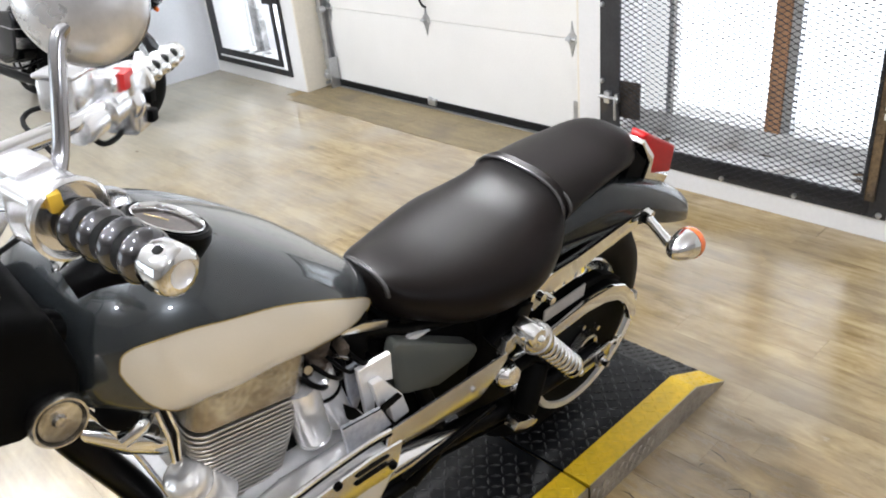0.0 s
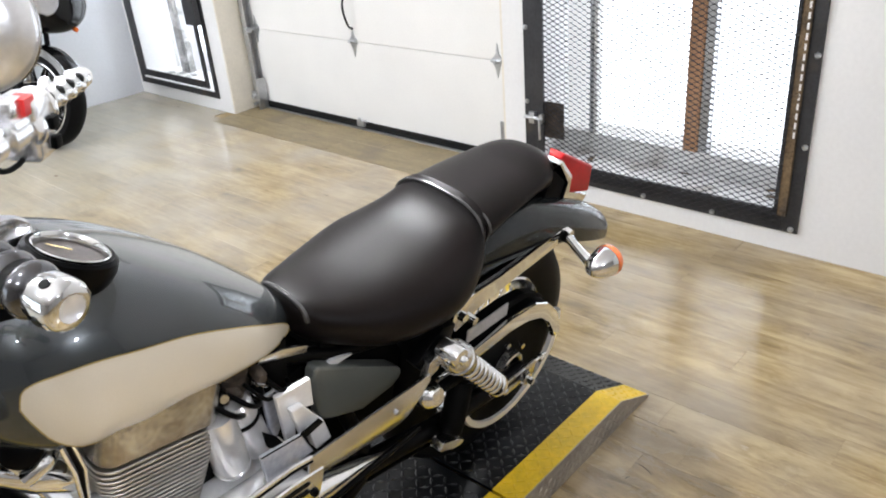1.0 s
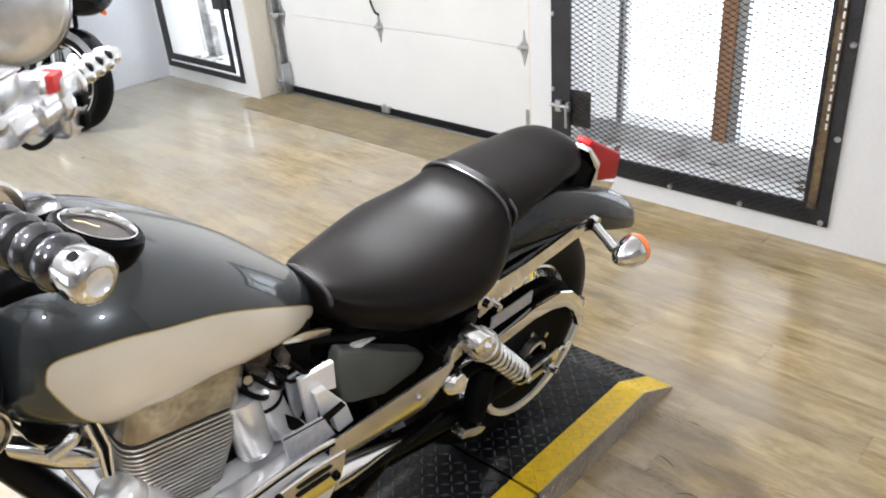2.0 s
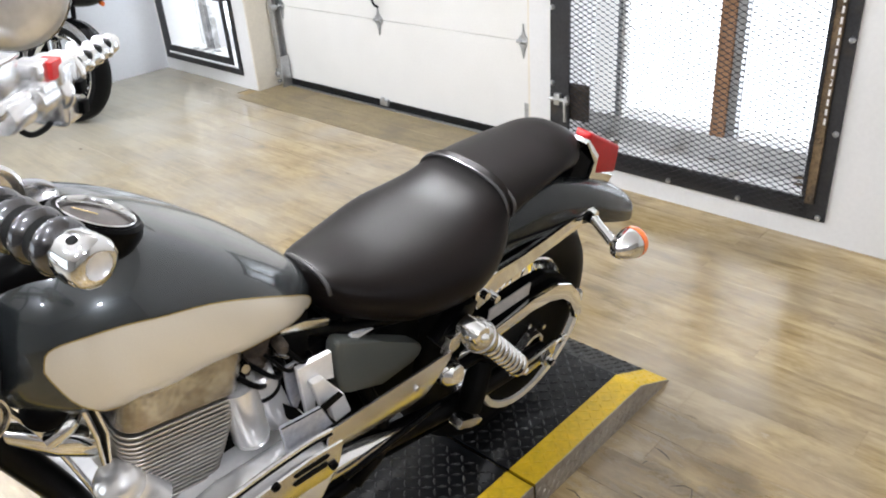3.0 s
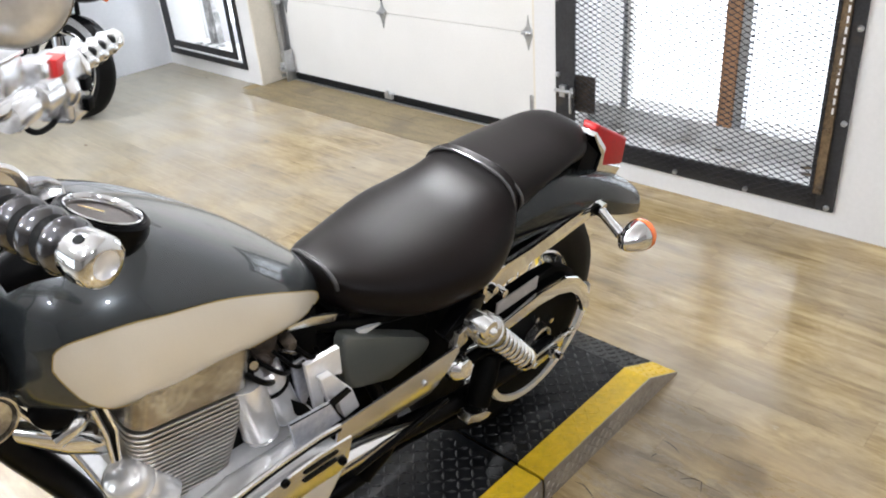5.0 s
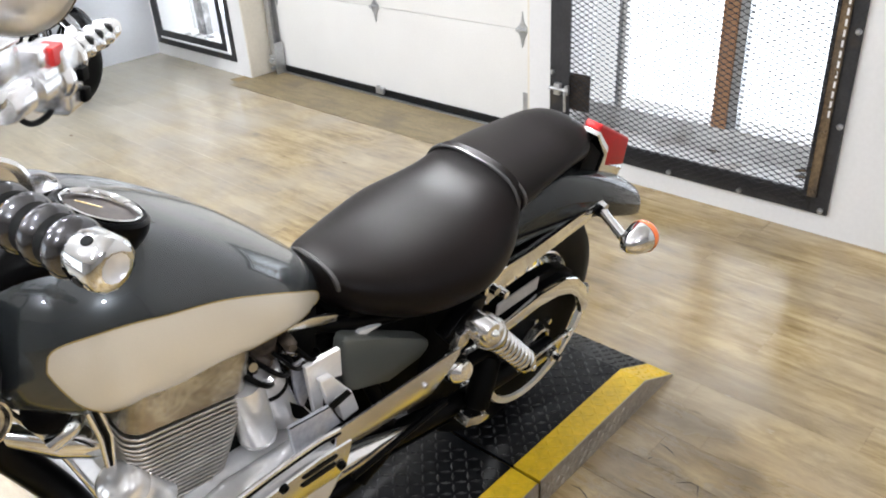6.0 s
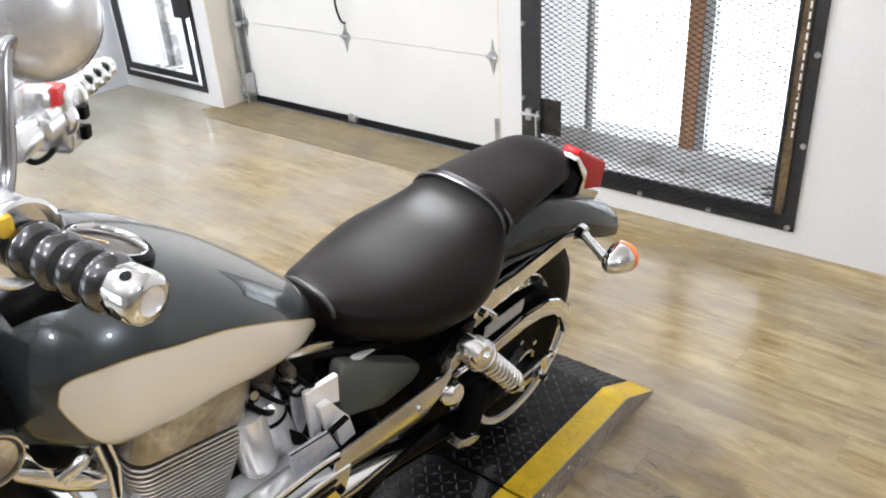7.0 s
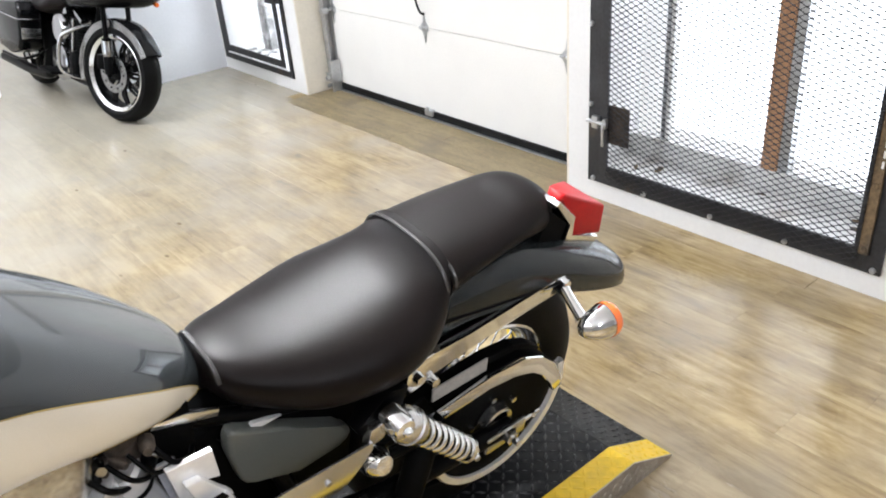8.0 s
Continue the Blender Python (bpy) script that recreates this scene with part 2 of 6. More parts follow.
TANK_PAINT = material("dark_grey_metallic_paint", (0.042, 0.049, 0.053), 0.26, 0.45, var=0.05, scale=5, fine=600, bump=0.0, coat=1.0)
CREAM = material("cream_metallic_paint", (0.74, 0.68, 0.57), 0.3, 0.1, var=0.03, scale=4, fine=600, bump=0.0, coat=1.0)
GOLD = material("gold_pinstripe", (0.36, 0.26, 0.09), 0.35, 0.3, var=0.05, bump=0)
SEAT_VINYL = material("black_grained_vinyl", (0.0060, 0.0042, 0.0038), 0.38, var=0.10, scale=4, fine=420, bump=0.2, spec=0.13)
PIPING = material("glossy_black_piping", (0.05, 0.048, 0.047), 0.25, var=0.1, bump=0)
COVER_PAINT = material("grey_green_cover_paint", (0.120, 0.128, 0.116), 0.42, 0.1, var=0.06, scale=6, fine=400, bump=0, coat=0.15)
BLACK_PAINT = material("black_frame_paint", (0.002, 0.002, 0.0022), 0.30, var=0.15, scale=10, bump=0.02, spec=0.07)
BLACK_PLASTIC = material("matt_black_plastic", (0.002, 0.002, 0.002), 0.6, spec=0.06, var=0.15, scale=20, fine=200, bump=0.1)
RUBBER = material("tyre_rubber", (0.003, 0.003, 0.003), 0.6, spec=0.12, var=0.2, scale=14, fine=160, bump=0.15)
RED_LENS = material("red_lamp_lens", (0.44, 0.007, 0.010), 0.42, var=0.12, scale=30, bump=0, coat=0.05, spec=0.2)
ORANGE_LENS = material("orange_lamp_lens", (0.85, 0.16, 0.02), 0.15, var=0.08, scale=30, bump=0, coat=0.6)
RED_SWITCH = material("red_switch", (0.72, 0.03, 0.03), 0.4, var=0.05, bump=0)
YELLOW_SWITCH = material("yellow_switch", (0.80, 0.50, 0.05), 0.4, var=0.05, bump=0)
STICKER = material("silver_sticker", (0.42, 0.42, 0.42), 0.5, 0.3, var=0.15, scale=40, fine=200, bump=0)
DIAL = material("dial_face", (0.055, 0.042, 0.035), 0.4, var=0.4, scale=40, fine=120, bump=0)
PLATE_BLACK = material("black_tread_plate", (0.006, 0.0063, 0.007), 0.42, 0.0, var=0.3, scale=9, fine=70, bump=0.15, spec=0.22, dirt_or_mottle=(0.045, 0.044, 0.042), dirt_or_mottle_at=(0.58, 0.82))
PLATE_YELLOW = material("yellow_tread_plate", (0.70, 0.46, 0.012), 0.42, 0.0, var=0.15, scale=9, fine=70, bump=0.12, dirt_or_mottle=(0.52, 0.34, 0.05), dirt_or_mottle_at=(0.58, 0.85))
PLATE_BARE = material("bare_aluminium_tread_plate", (0.38, 0.345, 0.30), 0.40, 0.7, var=0.2, scale=12, fine=80, bump=0.15, dirt_or_mottle=(0.22, 0.19, 0.15))
LUG_WORN = material("worn_black_lug", (0.018, 0.018, 0.019), 0.34, 0.1, var=0.4, scale=14, fine=90, bump=0.1, dirt_or_mottle=(0.09, 0.09, 0.086), dirt_or_mottle_at=(0.54, 0.80))
DARK_CHROME = material("darker_chrome", (0.50, 0.50, 0.52), 0.16, 1.0, var=0.05, scale=10, fine=60, bump=0.0)
BIKE_BLACK = material("gloss_black_paint", (0.003, 0.003, 0.0035), 0.14, var=0.1, bump=0, coat=0.0, spec=0.2)


# ---------------------------------------------------------------- mesh helpers
def link_mesh(name, bm, mat, smooth=True):
    bmesh.ops.recalc_face_normals(bm, faces=bm.faces)
    me = bpy.data.meshes.new(name)
    bm.to_mesh(me)
    bm.free()
    me.materials.append(mat)
    if smooth:
        for p in me.polygons:
            p.use_smooth = True
        me.set_sharp_from_angle(angle=radians(38))
    return me


def part(name, bm, mat, parent, label="", smooth=True):
    ob = new(name, link_mesh(name, bm, mat, smooth))
    ob.parent = parent
    if label:
        ob["label"] = label
    return ob


def thing(name, m, label, category, group="", kind=""):
    ob = new(name)
    ob.empty_display_size = 0.1
    ob.matrix_world = m
    return tagged(ob, label, category, group, kind)


def single(name, bm, mat, label, category, kind="", smooth=True, group=""):
    return tagged(new(name, link_mesh(name, bm, mat, smooth)), label, category, group, kind)


def box(lo, hi, bevel=0.0, bm=None, m=None, seg=2):
    bm = bm or bmesh.new()
    r = bmesh.ops.create_cube(bm, size=1)
    vs = r["verts"]
    for v in vs:
        v.co = Vector([a + (b - a) * (c + 0.5) for a, b, c in zip(lo, hi, v.co)])
    if bevel:
        es = {e for v in vs for e in v.link_edges}
        g = bmesh.ops.bevel(bm, geom=list(es), offset=bevel, segments=seg, affect="EDGES", profile=0.6)
        vs = list({v for f in g["faces"] for v in f.verts} | {v for v in vs if v.is_valid})
    if m:
        bmesh.ops.transform(bm, matrix=m, verts=vs)
    return bm


def frame_axes(d):
    d = d.normalized()
    a = Vector((0, 0, 1)) if abs(d.z) < 0.9 else Vector((1, 0, 0))
    x = d.cross(a).normalized()
    return x, d.cross(x).normalized()


def tube(pts, radii, seg=12, bm=None, caps=True):
    """A round tube along points; radii is one number or one for each point."""
    bm = bm or bmesh.new()
    pts = [Vector(p) for p in pts]
    if not isinstance(radii, (list, tuple)):
        radii = [radii] * len(pts)
    rings, x = [], None
    for i, p in enumerate(pts):
        d = (pts[min(i + 1, len(pts) - 1)] - pts[max(i - 1, 0)]).normalized()
        if x is None:
            x, y = frame_axes(d)
        else:
            x = (x - d * x.dot(d)).normalized()
            y = d.cross(x)
        rings.append([bm.verts.new(p + radii[i] * (x * math.cos(a) + y * math.sin(a))) for a in [2 * math.pi * k / seg for k in range(seg)]])
    for r0, r1 in zip(rings, rings[1:]):
        for k in range(seg):
            bm.faces.new((r0[k], r0[(k + 1) % seg], r1[(k + 1) % seg], r1[k]))
    if caps:
        bm.faces.new(rings[0][::-1])
        bm.faces.new(rings[-1])
    return bm


def curve(pts, n=8):
    """A smooth line through points (Catmull-Rom)."""
    p = [Vector(q) for q in pts]
    p = [2 * p[0] - p[1]] + p + [2 * p[-1] - p[-2]]
    out = []
    for i in range(1, len(p) - 2):
        for k in range(n):
            t = k / n
            out.append(0.5 * (2 * p[i] + (p[i + 1] - p[i - 1]) * t + (2 * p[i - 1] - 5 * p[i] + 4 * p[i + 1] - p[i + 2]) * t ** 2
                              + (3 * p[i] - p[i - 1] - 3 * p[i + 1] + p[i + 2]) * t ** 3))
    return out + [p[-2]]


def spin(profile, centre, axis, seg=48, bm=None, arc=None, closed=False):
    """Turns a profile of (radius, height along axis) round an axis through centre."""
    bm = bm or bmesh.new()
    c, ax = Vector(centre), Vector(axis).normalized()
    x, y = frame_axes(ax)
    n = seg if arc is None else seg + 1
    rings = []
    for k in range(n):
        a = 2 * math.pi * k / seg if arc is None else arc[0] + (arc[1] - arc[0]) * k / seg
        d = x * math.cos(a) + y * math.sin(a)
        rings.append([bm.verts.new(c + d * r + ax * h) for r, h in profile])
    m = len(profile)
    for k in range(seg):
        r0, r1 = rings[k], rings[(k + 1) % n]
        for i in range(m if closed else m - 1):
            j = (i + 1) % m
            vs = []
            for v in (r0[i], r0[j], r1[j], r1[i]):
                if v not in vs:
                    vs.append(v)
            bm.faces.new(vs)
    bmesh.ops.remove_doubles(bm, verts=bm.verts, dist=1e-5)
    return bm


def prism(poly, v0, v1, bevel=0.0, axis=1, bm=None, seg=2):
    """A polygon of (u, w) pushed out along v from v0 to v1."""
    own = bmesh.new()
    place = (lambda a, b, v: (a, v, b)) if axis == 1 else ((lambda a, b, v: (v, a, b)) if axis == 0 else (lambda a, b, v: (a, b, v)))
    a = [own.verts.new(place(p, q, v0)) for p, q in poly]
    b = [own.verts.new(place(p, q, v1)) for p, q in poly]
    own.faces.new(a)
    own.faces.new(b[::-1])
    for i in range(len(poly)):
        j = (i + 1) % len(poly)
        own.faces.new((a[i], b[i], b[j], a[j]))
    if bevel:
        bmesh.ops.bevel(own, geom=list(own.edges), offset=bevel, segments=seg, affect="EDGES", profile=0.6)
    if bm is None:
        return own
    me = bpy.data.meshes.new("tmp")
    own.to_mesh(me)
    own.free()
    bm.from_mesh(me)
    bpy.data.meshes.remove(me)
    return bm


def smooth_at(stations, u):
    """Smooth interpolation of rows (u, a, b, ...) at u."""
    s = sorted(stations)
    if u <= s[0][0]:
        return s[0][1:]
    if u >= s[-1][0]:
        return s[-1][1:]
    for i in range(len(s) - 1):
        if s[i][0] <= u <= s[i + 1][0]:
            p0, p1, p2, p3 = s[max(i - 1, 0)], s[i], s[i + 1], s[min(i + 2, len(s) - 1)]
            h = p2[0] - p1[0]
            t = (u - p1[0]) / h
            out = []
            for k in range(1, len(p1)):
                m1 = (p2[k] - p0[k]) / (p2[0] - p0[0]) * h
                m2 = (p3[k] - p1[k]) / (p3[0] - p1[0]) * h
                out.append((2 * t ** 3 - 3 * t ** 2 + 1) * p1[k] + (t ** 3 - 2 * t ** 2 + t) * m1 + (-2 * t ** 3 + 3 * t ** 2) * p2[k] + (t ** 3 - t ** 2) * m2)
            return out


def loft(stations, section, n_u=40, n_a=28, u0=None, u1=None, close=True, bm=None, ends=True):
    """Skins section(u, a, values) over stations; a goes from 0 to 1 round the section."""
    bm = bm or bmesh.new()
    s = sorted(stations)
    u0, u1 = (s[0][0] if u0 is None else u0), (s[-1][0] if u1 is None else u1)
    rings = []
    for i in range(n_u + 1):
        t = i / n_u
        u = u0 + (u1 - u0) * (0.5 - 0.5 * math.cos(math.pi * t))
        vals = smooth_at(stations, u)
        rings.append([bm.verts.new(section(u, k / n_a, vals)) for k in range(n_a if close else n_a + 1)])
    m = len(rings[0])
    for r0, r1 in zip(rings, rings[1:]):
        for k in range(m if close else m - 1):
            bm.faces.new((r0[k], r0[(k + 1) % m], r1[(k + 1) % m], r1[k]))
    if ends and close:
        bm.faces.new(rings[0][::-1])
        bm.faces.new(rings[-1])
    return bm


def curled(top, low, v, tilt, bend, thick=0.004, n_u=40, n_h=10):
    """A plate between an upper and a lower line of (u, w) in the plane v; its face curls inwards more and more below the upper line."""
    bm, rows = bmesh.new(), []
    u0, u1 = top[0][0], top[-1][0]
    line = lambda pts, u: next(a[1] + (b[1] - a[1]) * (u - a[0]) / (b[0] - a[0]) for a, b in zip(pts, pts[1:]) if u <= b[0] + 1e-9)
    for i in range(n_u + 1):
        u = u0 + (u1 - u0) * i / n_u
        hi, lo = line(top, u), line(low, u)
        rows.append([bm.verts.new((u, v + tilt * h + bend * h ** 2, hi - h)) for h in [(hi - lo) * k / n_h for k in range(n_h + 1)]])
    for r0, r1 in zip(rows, rows[1:]):
        for k in range(n_h):
            bm.faces.new((r0[k], r1[k], r1[k + 1], r0[k + 1]))
    bmesh.ops.recalc_face_normals(bm, faces=bm.faces)
    if sum(f.normal.y for f in bm.faces) > 0:
        bmesh.ops.reverse_faces(bm, faces=bm.faces)
    bmesh.ops.solidify(bm, geom=bm.faces[:], thickness=thick)
    return bm


def sgnpow(x, p):
    return math.copysign(abs(x) ** p, x)


# ---------------------------------------------------------------- the room
def wall(name, lo, hi, mat, label):
    return single(name, box(lo, hi), mat, label, "wall", "structure", smooth=False)


NEAR_X, NEAR_Y, FAR_Y = SHOP_X, -4.5, 9.5
G0, G1, GZ0, GZ1 = 1.03, 2.2, 0.11, 1.32          # barred opening on the gate side
D0, D1, DZ = 2.34, 4.55, 2.3                     # garage door opening
W0, W1, WZ0, WZ1 = 4.70, 5.62, 0.11, 1.45         # barred window by the corner
WX1 = 2.80


def wall_east():
    bm = bmesh.new()
    spans = [(NEAR_Y, G0, 0, CEIL), (G0, G1, 0, GZ0), (G0, G1, GZ1, CEIL), (G1, D0, 0, CEIL), (D0, D1, DZ, CEIL),
             (D1, W0, 0, CEIL), (W0, W1, 0, WZ0), (W0, W1, WZ1, CEIL), (W1, LEFT_Y + 0.2, 0, CEIL)]
    for y0, y1, z0, z1 in spans:
        box((WALL_X, y0, z0), (WX1, y1, z1), bm=bm)
    bmesh.ops.remove_doubles(bm, verts=bm.verts, dist=1e-5)
    return single("wall_east", bm, PLASTER, "white painted wall with a garage door and two barred openings", "wall", "structure", smooth=False)


wall_east()
wall("wall_north", (1.75, LEFT_Y, 0), (WALL_X, LEFT_Y + 0.15, CEIL), PLASTER_BLUE, "short white painted side wall with faint scuffs")
wall("wall_north_far", (NEAR_X, FAR_Y, 0), (WX1, FAR_Y + 0.15, CEIL), PLASTER, "white far end wall of the showroom")
wall("wall_east_far", (WALL_X, LEFT_Y + 0.2, 0), (WX1, FAR_Y, CEIL), PLASTER, "white wall beyond the corner")

wall("wall_south", (NEAR_X, NEAR_Y - 0.15, 0), (WX1, NEAR_Y, CEIL), SHOP_WALL, "unseen end wall, its grey set to shape the reflections")


# unseen wall with a made-up window, there to hold the fill light
def fill_window_wall():
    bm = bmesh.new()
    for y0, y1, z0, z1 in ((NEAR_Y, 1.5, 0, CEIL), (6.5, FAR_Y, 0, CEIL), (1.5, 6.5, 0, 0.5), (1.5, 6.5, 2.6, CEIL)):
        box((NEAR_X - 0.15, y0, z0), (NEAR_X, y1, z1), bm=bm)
    single("wall_west", bm, SHOP_WALL, "unseen grey panelled wall with an added window opening", "wall", "structure", smooth=False)
    w = thing("window_3", pose(NEAR_X, 4.0, 0.5), "added unseen window opening with dark metal bars for the fill light", "window", kind="structure")
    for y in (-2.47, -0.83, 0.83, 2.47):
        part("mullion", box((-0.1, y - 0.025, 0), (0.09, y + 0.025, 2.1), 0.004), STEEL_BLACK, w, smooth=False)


fill_window_wall()
single("ceiling", box((NEAR_X - 0.15, NEAR_Y - 0.15, CEIL), (WX1 + 0.4, FAR_Y + 0.15, CEIL + 0.12)), CEILING, "plain white ceiling", "ceiling", "structure", smooth=False)
floor = single("floor", box((NEAR_X - 0.15, NEAR_Y - 0.15, -0.12), (WX1 + 0.2, FAR_Y + 0.15, -0.004)), JOINT, "oak look plank floor with worn glossy finish", "floor", "structure", smooth=False)

lamp_meshes = {}
for lx, ly, lz, power in LAMPS:
    drop = CEIL - lz
    if lz not in lamp_meshes:
        lamp_bm = spin([(0.0, 0.06), (0.018, 0.06), (0.024, 0.075), (0.024, 0.10), (0.006, 0.11), (0.006, drop - 0.025), (0.05, drop - 0.02), (0.05, drop), (0.0, drop)], (0, 0, 0), (0, 0, 1), 24)
        lamp_meshes[lz] = link_mesh("ceiling_lamp", lamp_bm, GALV)
    ob = new("ceiling_lamp", lamp_meshes[lz])
    ob.location = (lx, ly, lz - 0.001)
    tagged(ob, "unseen bare bulb pendant lamp on a short metal stem" if lz > 2.3 else "added unseen fill bulb on a long metal stem", "lamp", "ceiling lamps")


aim = (SPOT_AIM - SPOT_AT).normalized()
track = thing("track_spotlight", pose(*SPOT_AT), "unseen white ceiling spotlight added for the seat highlight", "spotlight")
part("can", spin([(0.0, -0.12), (0.030, -0.118), (0.036, -0.105), (0.042, -0.02), (0.040, -0.02), (0.034, -0.10), (0.0, -0.10)], (0, 0, 0), aim, 28), CEILING, track, "white lamp can")
part("stem", tube([-aim * 0.115, Vector((0, 0, CEIL - SPOT_AT.z - 0.02))], 0.008, 10), CEILING, track)
part("ceiling_plate", spin([(0.0, 0.0), (0.05, 0.0), (0.05, 0.02), (0.0, 0.02)], (0, 0, CEIL - SPOT_AT.z - 0.02), (0, 0, 1), 24), CEILING, track)


# ---------------------------------------------------------------- garage door
def garage_door():
    g = thing("garage_door", pose(2.72, (D0 + D1) / 2, 0), "closed cream white sectional garage door with steel hinges", "garage door", kind="structure")
    w = (D1 - D0) / 2 + 0.06
    for z0, z1 in ((0.03, 0.5055), (0.5075, 0.9855), (0.9875, 1.4655), (1.4675, 1.9455), (1.9475, 2.36)):
        bm = box((0.0, -w, z0), (0.045, w, z1), 0.004)
        ob = part("door_panel", bm, DOOR_PAINT, g, smooth=False)
    part("bottom_seal", box((-0.012, -w + 0.09, 0.006), (0.04, w - 0.02, 0.045), 0.004), SEAL, g, "black rubber bottom seal")
    part("bottom_strip", box((-0.030, -w + 0.09, -0.002), (0.02, w - 0.02, 0.006), 0.001), GALV, g, "thin metal threshold strip")

    def hinge(y, z):
        bm = prism([(-0.028, -0.012), (-0.028, 0.012), (-0.008, 0.03), (0.0, 0.085), (0.008, 0.03), (0.028, 0.012), (0.028, -0.012), (0.012, -0.03), (0.0, -0.085), (-0.012, -0.03)], -0.006, 0.0, 0.0015, axis=0)
        tube([(-0.012, -0.03, 0), (-0.012, 0.03, 0)], 0.009, 10, bm)
        tube([(-0.014, 0, 0.0), (-0.03, 0, 0.0)], 0.007, 8, bm)
        bmesh.ops.translate(bm, vec=(0, y, z), verts=bm.verts)
        return part("hinge", bm, GALV, g)
    mid = (D0 + D1) / 2
    for z in (0.507, 0.987):
        for y in (3.56, 2.545, 4.46):
            hinge(y - mid, z)
    y = 3.545 - mid
    bm = tube(curve([(-0.012, y, 0.58), (-0.04, y, 0.60), (-0.052, y + 0.012, 0.66), (-0.05, y + 0.018, 0.72), (-0.03, y + 0.004, 0.78), (-0.01, y, 0.79)]), 0.006, 8)
    part("lift_handle", bm, SEAL, g, "dark bent lift handle")
    bm = box((-0.03, 3.56 - mid - 0.03, 0.02), (0.0, 3.56 - mid + 0.03, 0.055), 0.004)
    box((-0.034, 3.56 - mid - 0.012, 0.035), (-0.028, 3.56 - mid + 0.012, 0.075), 0.002, bm)
    part("bottom_bracket", bm, GALV, g, "small steel bottom bracket")
    part("corner_plate", box((-0.003, 2.47 - mid, 0.03), (0.0, 2.545 - mid, 0.205), 0.001), GALV, g, "tall galvanised corner plate")


def door_track():
    t = thing("door_track", pose(2.69, 4.50, 0), "vertical galvanised steel track for the garage door", "door track", kind="structure")
    bm = bmesh.new()
    for x0, x1, y0, y1 in ((-0.03, 0.025, 0.018, 0.022), (-0.03, -0.026, -0.02, 0.018), (0.021, 0.025, -0.02, 0.018)):
        box((x0, y0, 0.05), (x1, y1, 2.3), bm=bm)
    part("rail", bm, GALV, t, smooth=False)
    bm = box((-0.05, -0.045, 0.0), (0.02, -0.032, 0.2), 0.002)
    box((-0.05, -0.034, 0.06), (-0.04, 0.02, 0.12), 0.002, bm)
    tube([(-0.07, -0.01, 0.09), (-0.02, -0.01, 0.09)], 0.014, 12, bm)
    tube([(-0.065, -0.01, 0.04), (-0.02, -0.01, 0.04)], 0.01, 12, bm)
    part("roller_bracket", bm, GALV, t)
    for z in (0.5, 0.98):
        bm = tube([(-0.045, -0.012, z), (0.0, -0.012, z)], 0.02, 14)
        tube([(-0.03, -0.03, z), (-0.03, 0.02, z)], 0.006, 8, bm)
        part("roller", bm, GALV, t)


garage_door()
door_track()
# cream reveals and a worn board in front of the door
for y0, y1 in ((D1 - 0.012, D1 - 0.0), (D0 + 0.0, D0 + 0.012)):
    single("trim", box((WALL_X + 0.002, y0, 0.0), (2.72, y1, DZ)), JAMB, "cream painted reveal of the garage door", "trim", "structure", smooth=False)
single("trim", box((2.77, D0 - 0.1, 0), (2.81, D1 + 0.1, DZ + 0.1)), SEAL, "dark backing behind the garage door", "trim", "structure", smooth=False)


# ---------------------------------------------------------------- barred openings
def bolt(parent, at, r=0.011):
    bm = spin([(0.0, -0.012), (r * 0.6, -0.011), (r, -0.005), (r, 0.0)], at, (1, 0, 0), 10)
    return part("bolt", bm, GALV, parent)


def expanded_mesh(y0, y1, z0, z1, cw, ch, t, x):
    """Zigzag strands of expanded metal as one mesh."""
    verts, faces = [], []
    rows, cols = int((z1 - z0) / (ch / 2)), int((y1 - y0) / cw)

    def bar(a, b, k=1.0):
        i = len(verts)
        for p, dx in ((a, -1), (b, 1)):
            for sy, sz in ((-1, -1), (1, -1), (1, 1), (-1, 1)):
                verts.append((x + dx * 0.002 + sy * t * 0.8, p[0], p[1] + sz * t * 0.62 * k))
        for f in ((0, 1, 5, 4), (1, 2, 6, 5), (2, 3, 7, 6), (3, 0, 4, 7)):
            faces.append(tuple(i + k for k in f))
    for r in range(rows):
        z = z0 + r * ch / 2
        off = 0 if r % 2 == 0 else cw / 2
        for c in range(-1, cols + 1):
            ya = y0 + c * cw + off
            a, m, b = (ya, z), (ya + cw / 2, z + ch / 2), (ya + cw, z)
            for p, q in ((a, m), (m, b)):
                if p[0] >= y0 - 0.001 and q[0] <= y1 + 0.001 and q[1] <= z1 and p[1] <= z1:
                    bar(p, q)
            if y0 <= ya <= y1 - 0.006 and z <= z1:
                bar((ya - 0.0065, z), (ya + 0.0065, z), 2.2)
    me = bpy.data.meshes.new("wire_mesh")
    me.from_pydata(verts, [], faces)
    me.materials.append(MESH_STEEL)
    return me


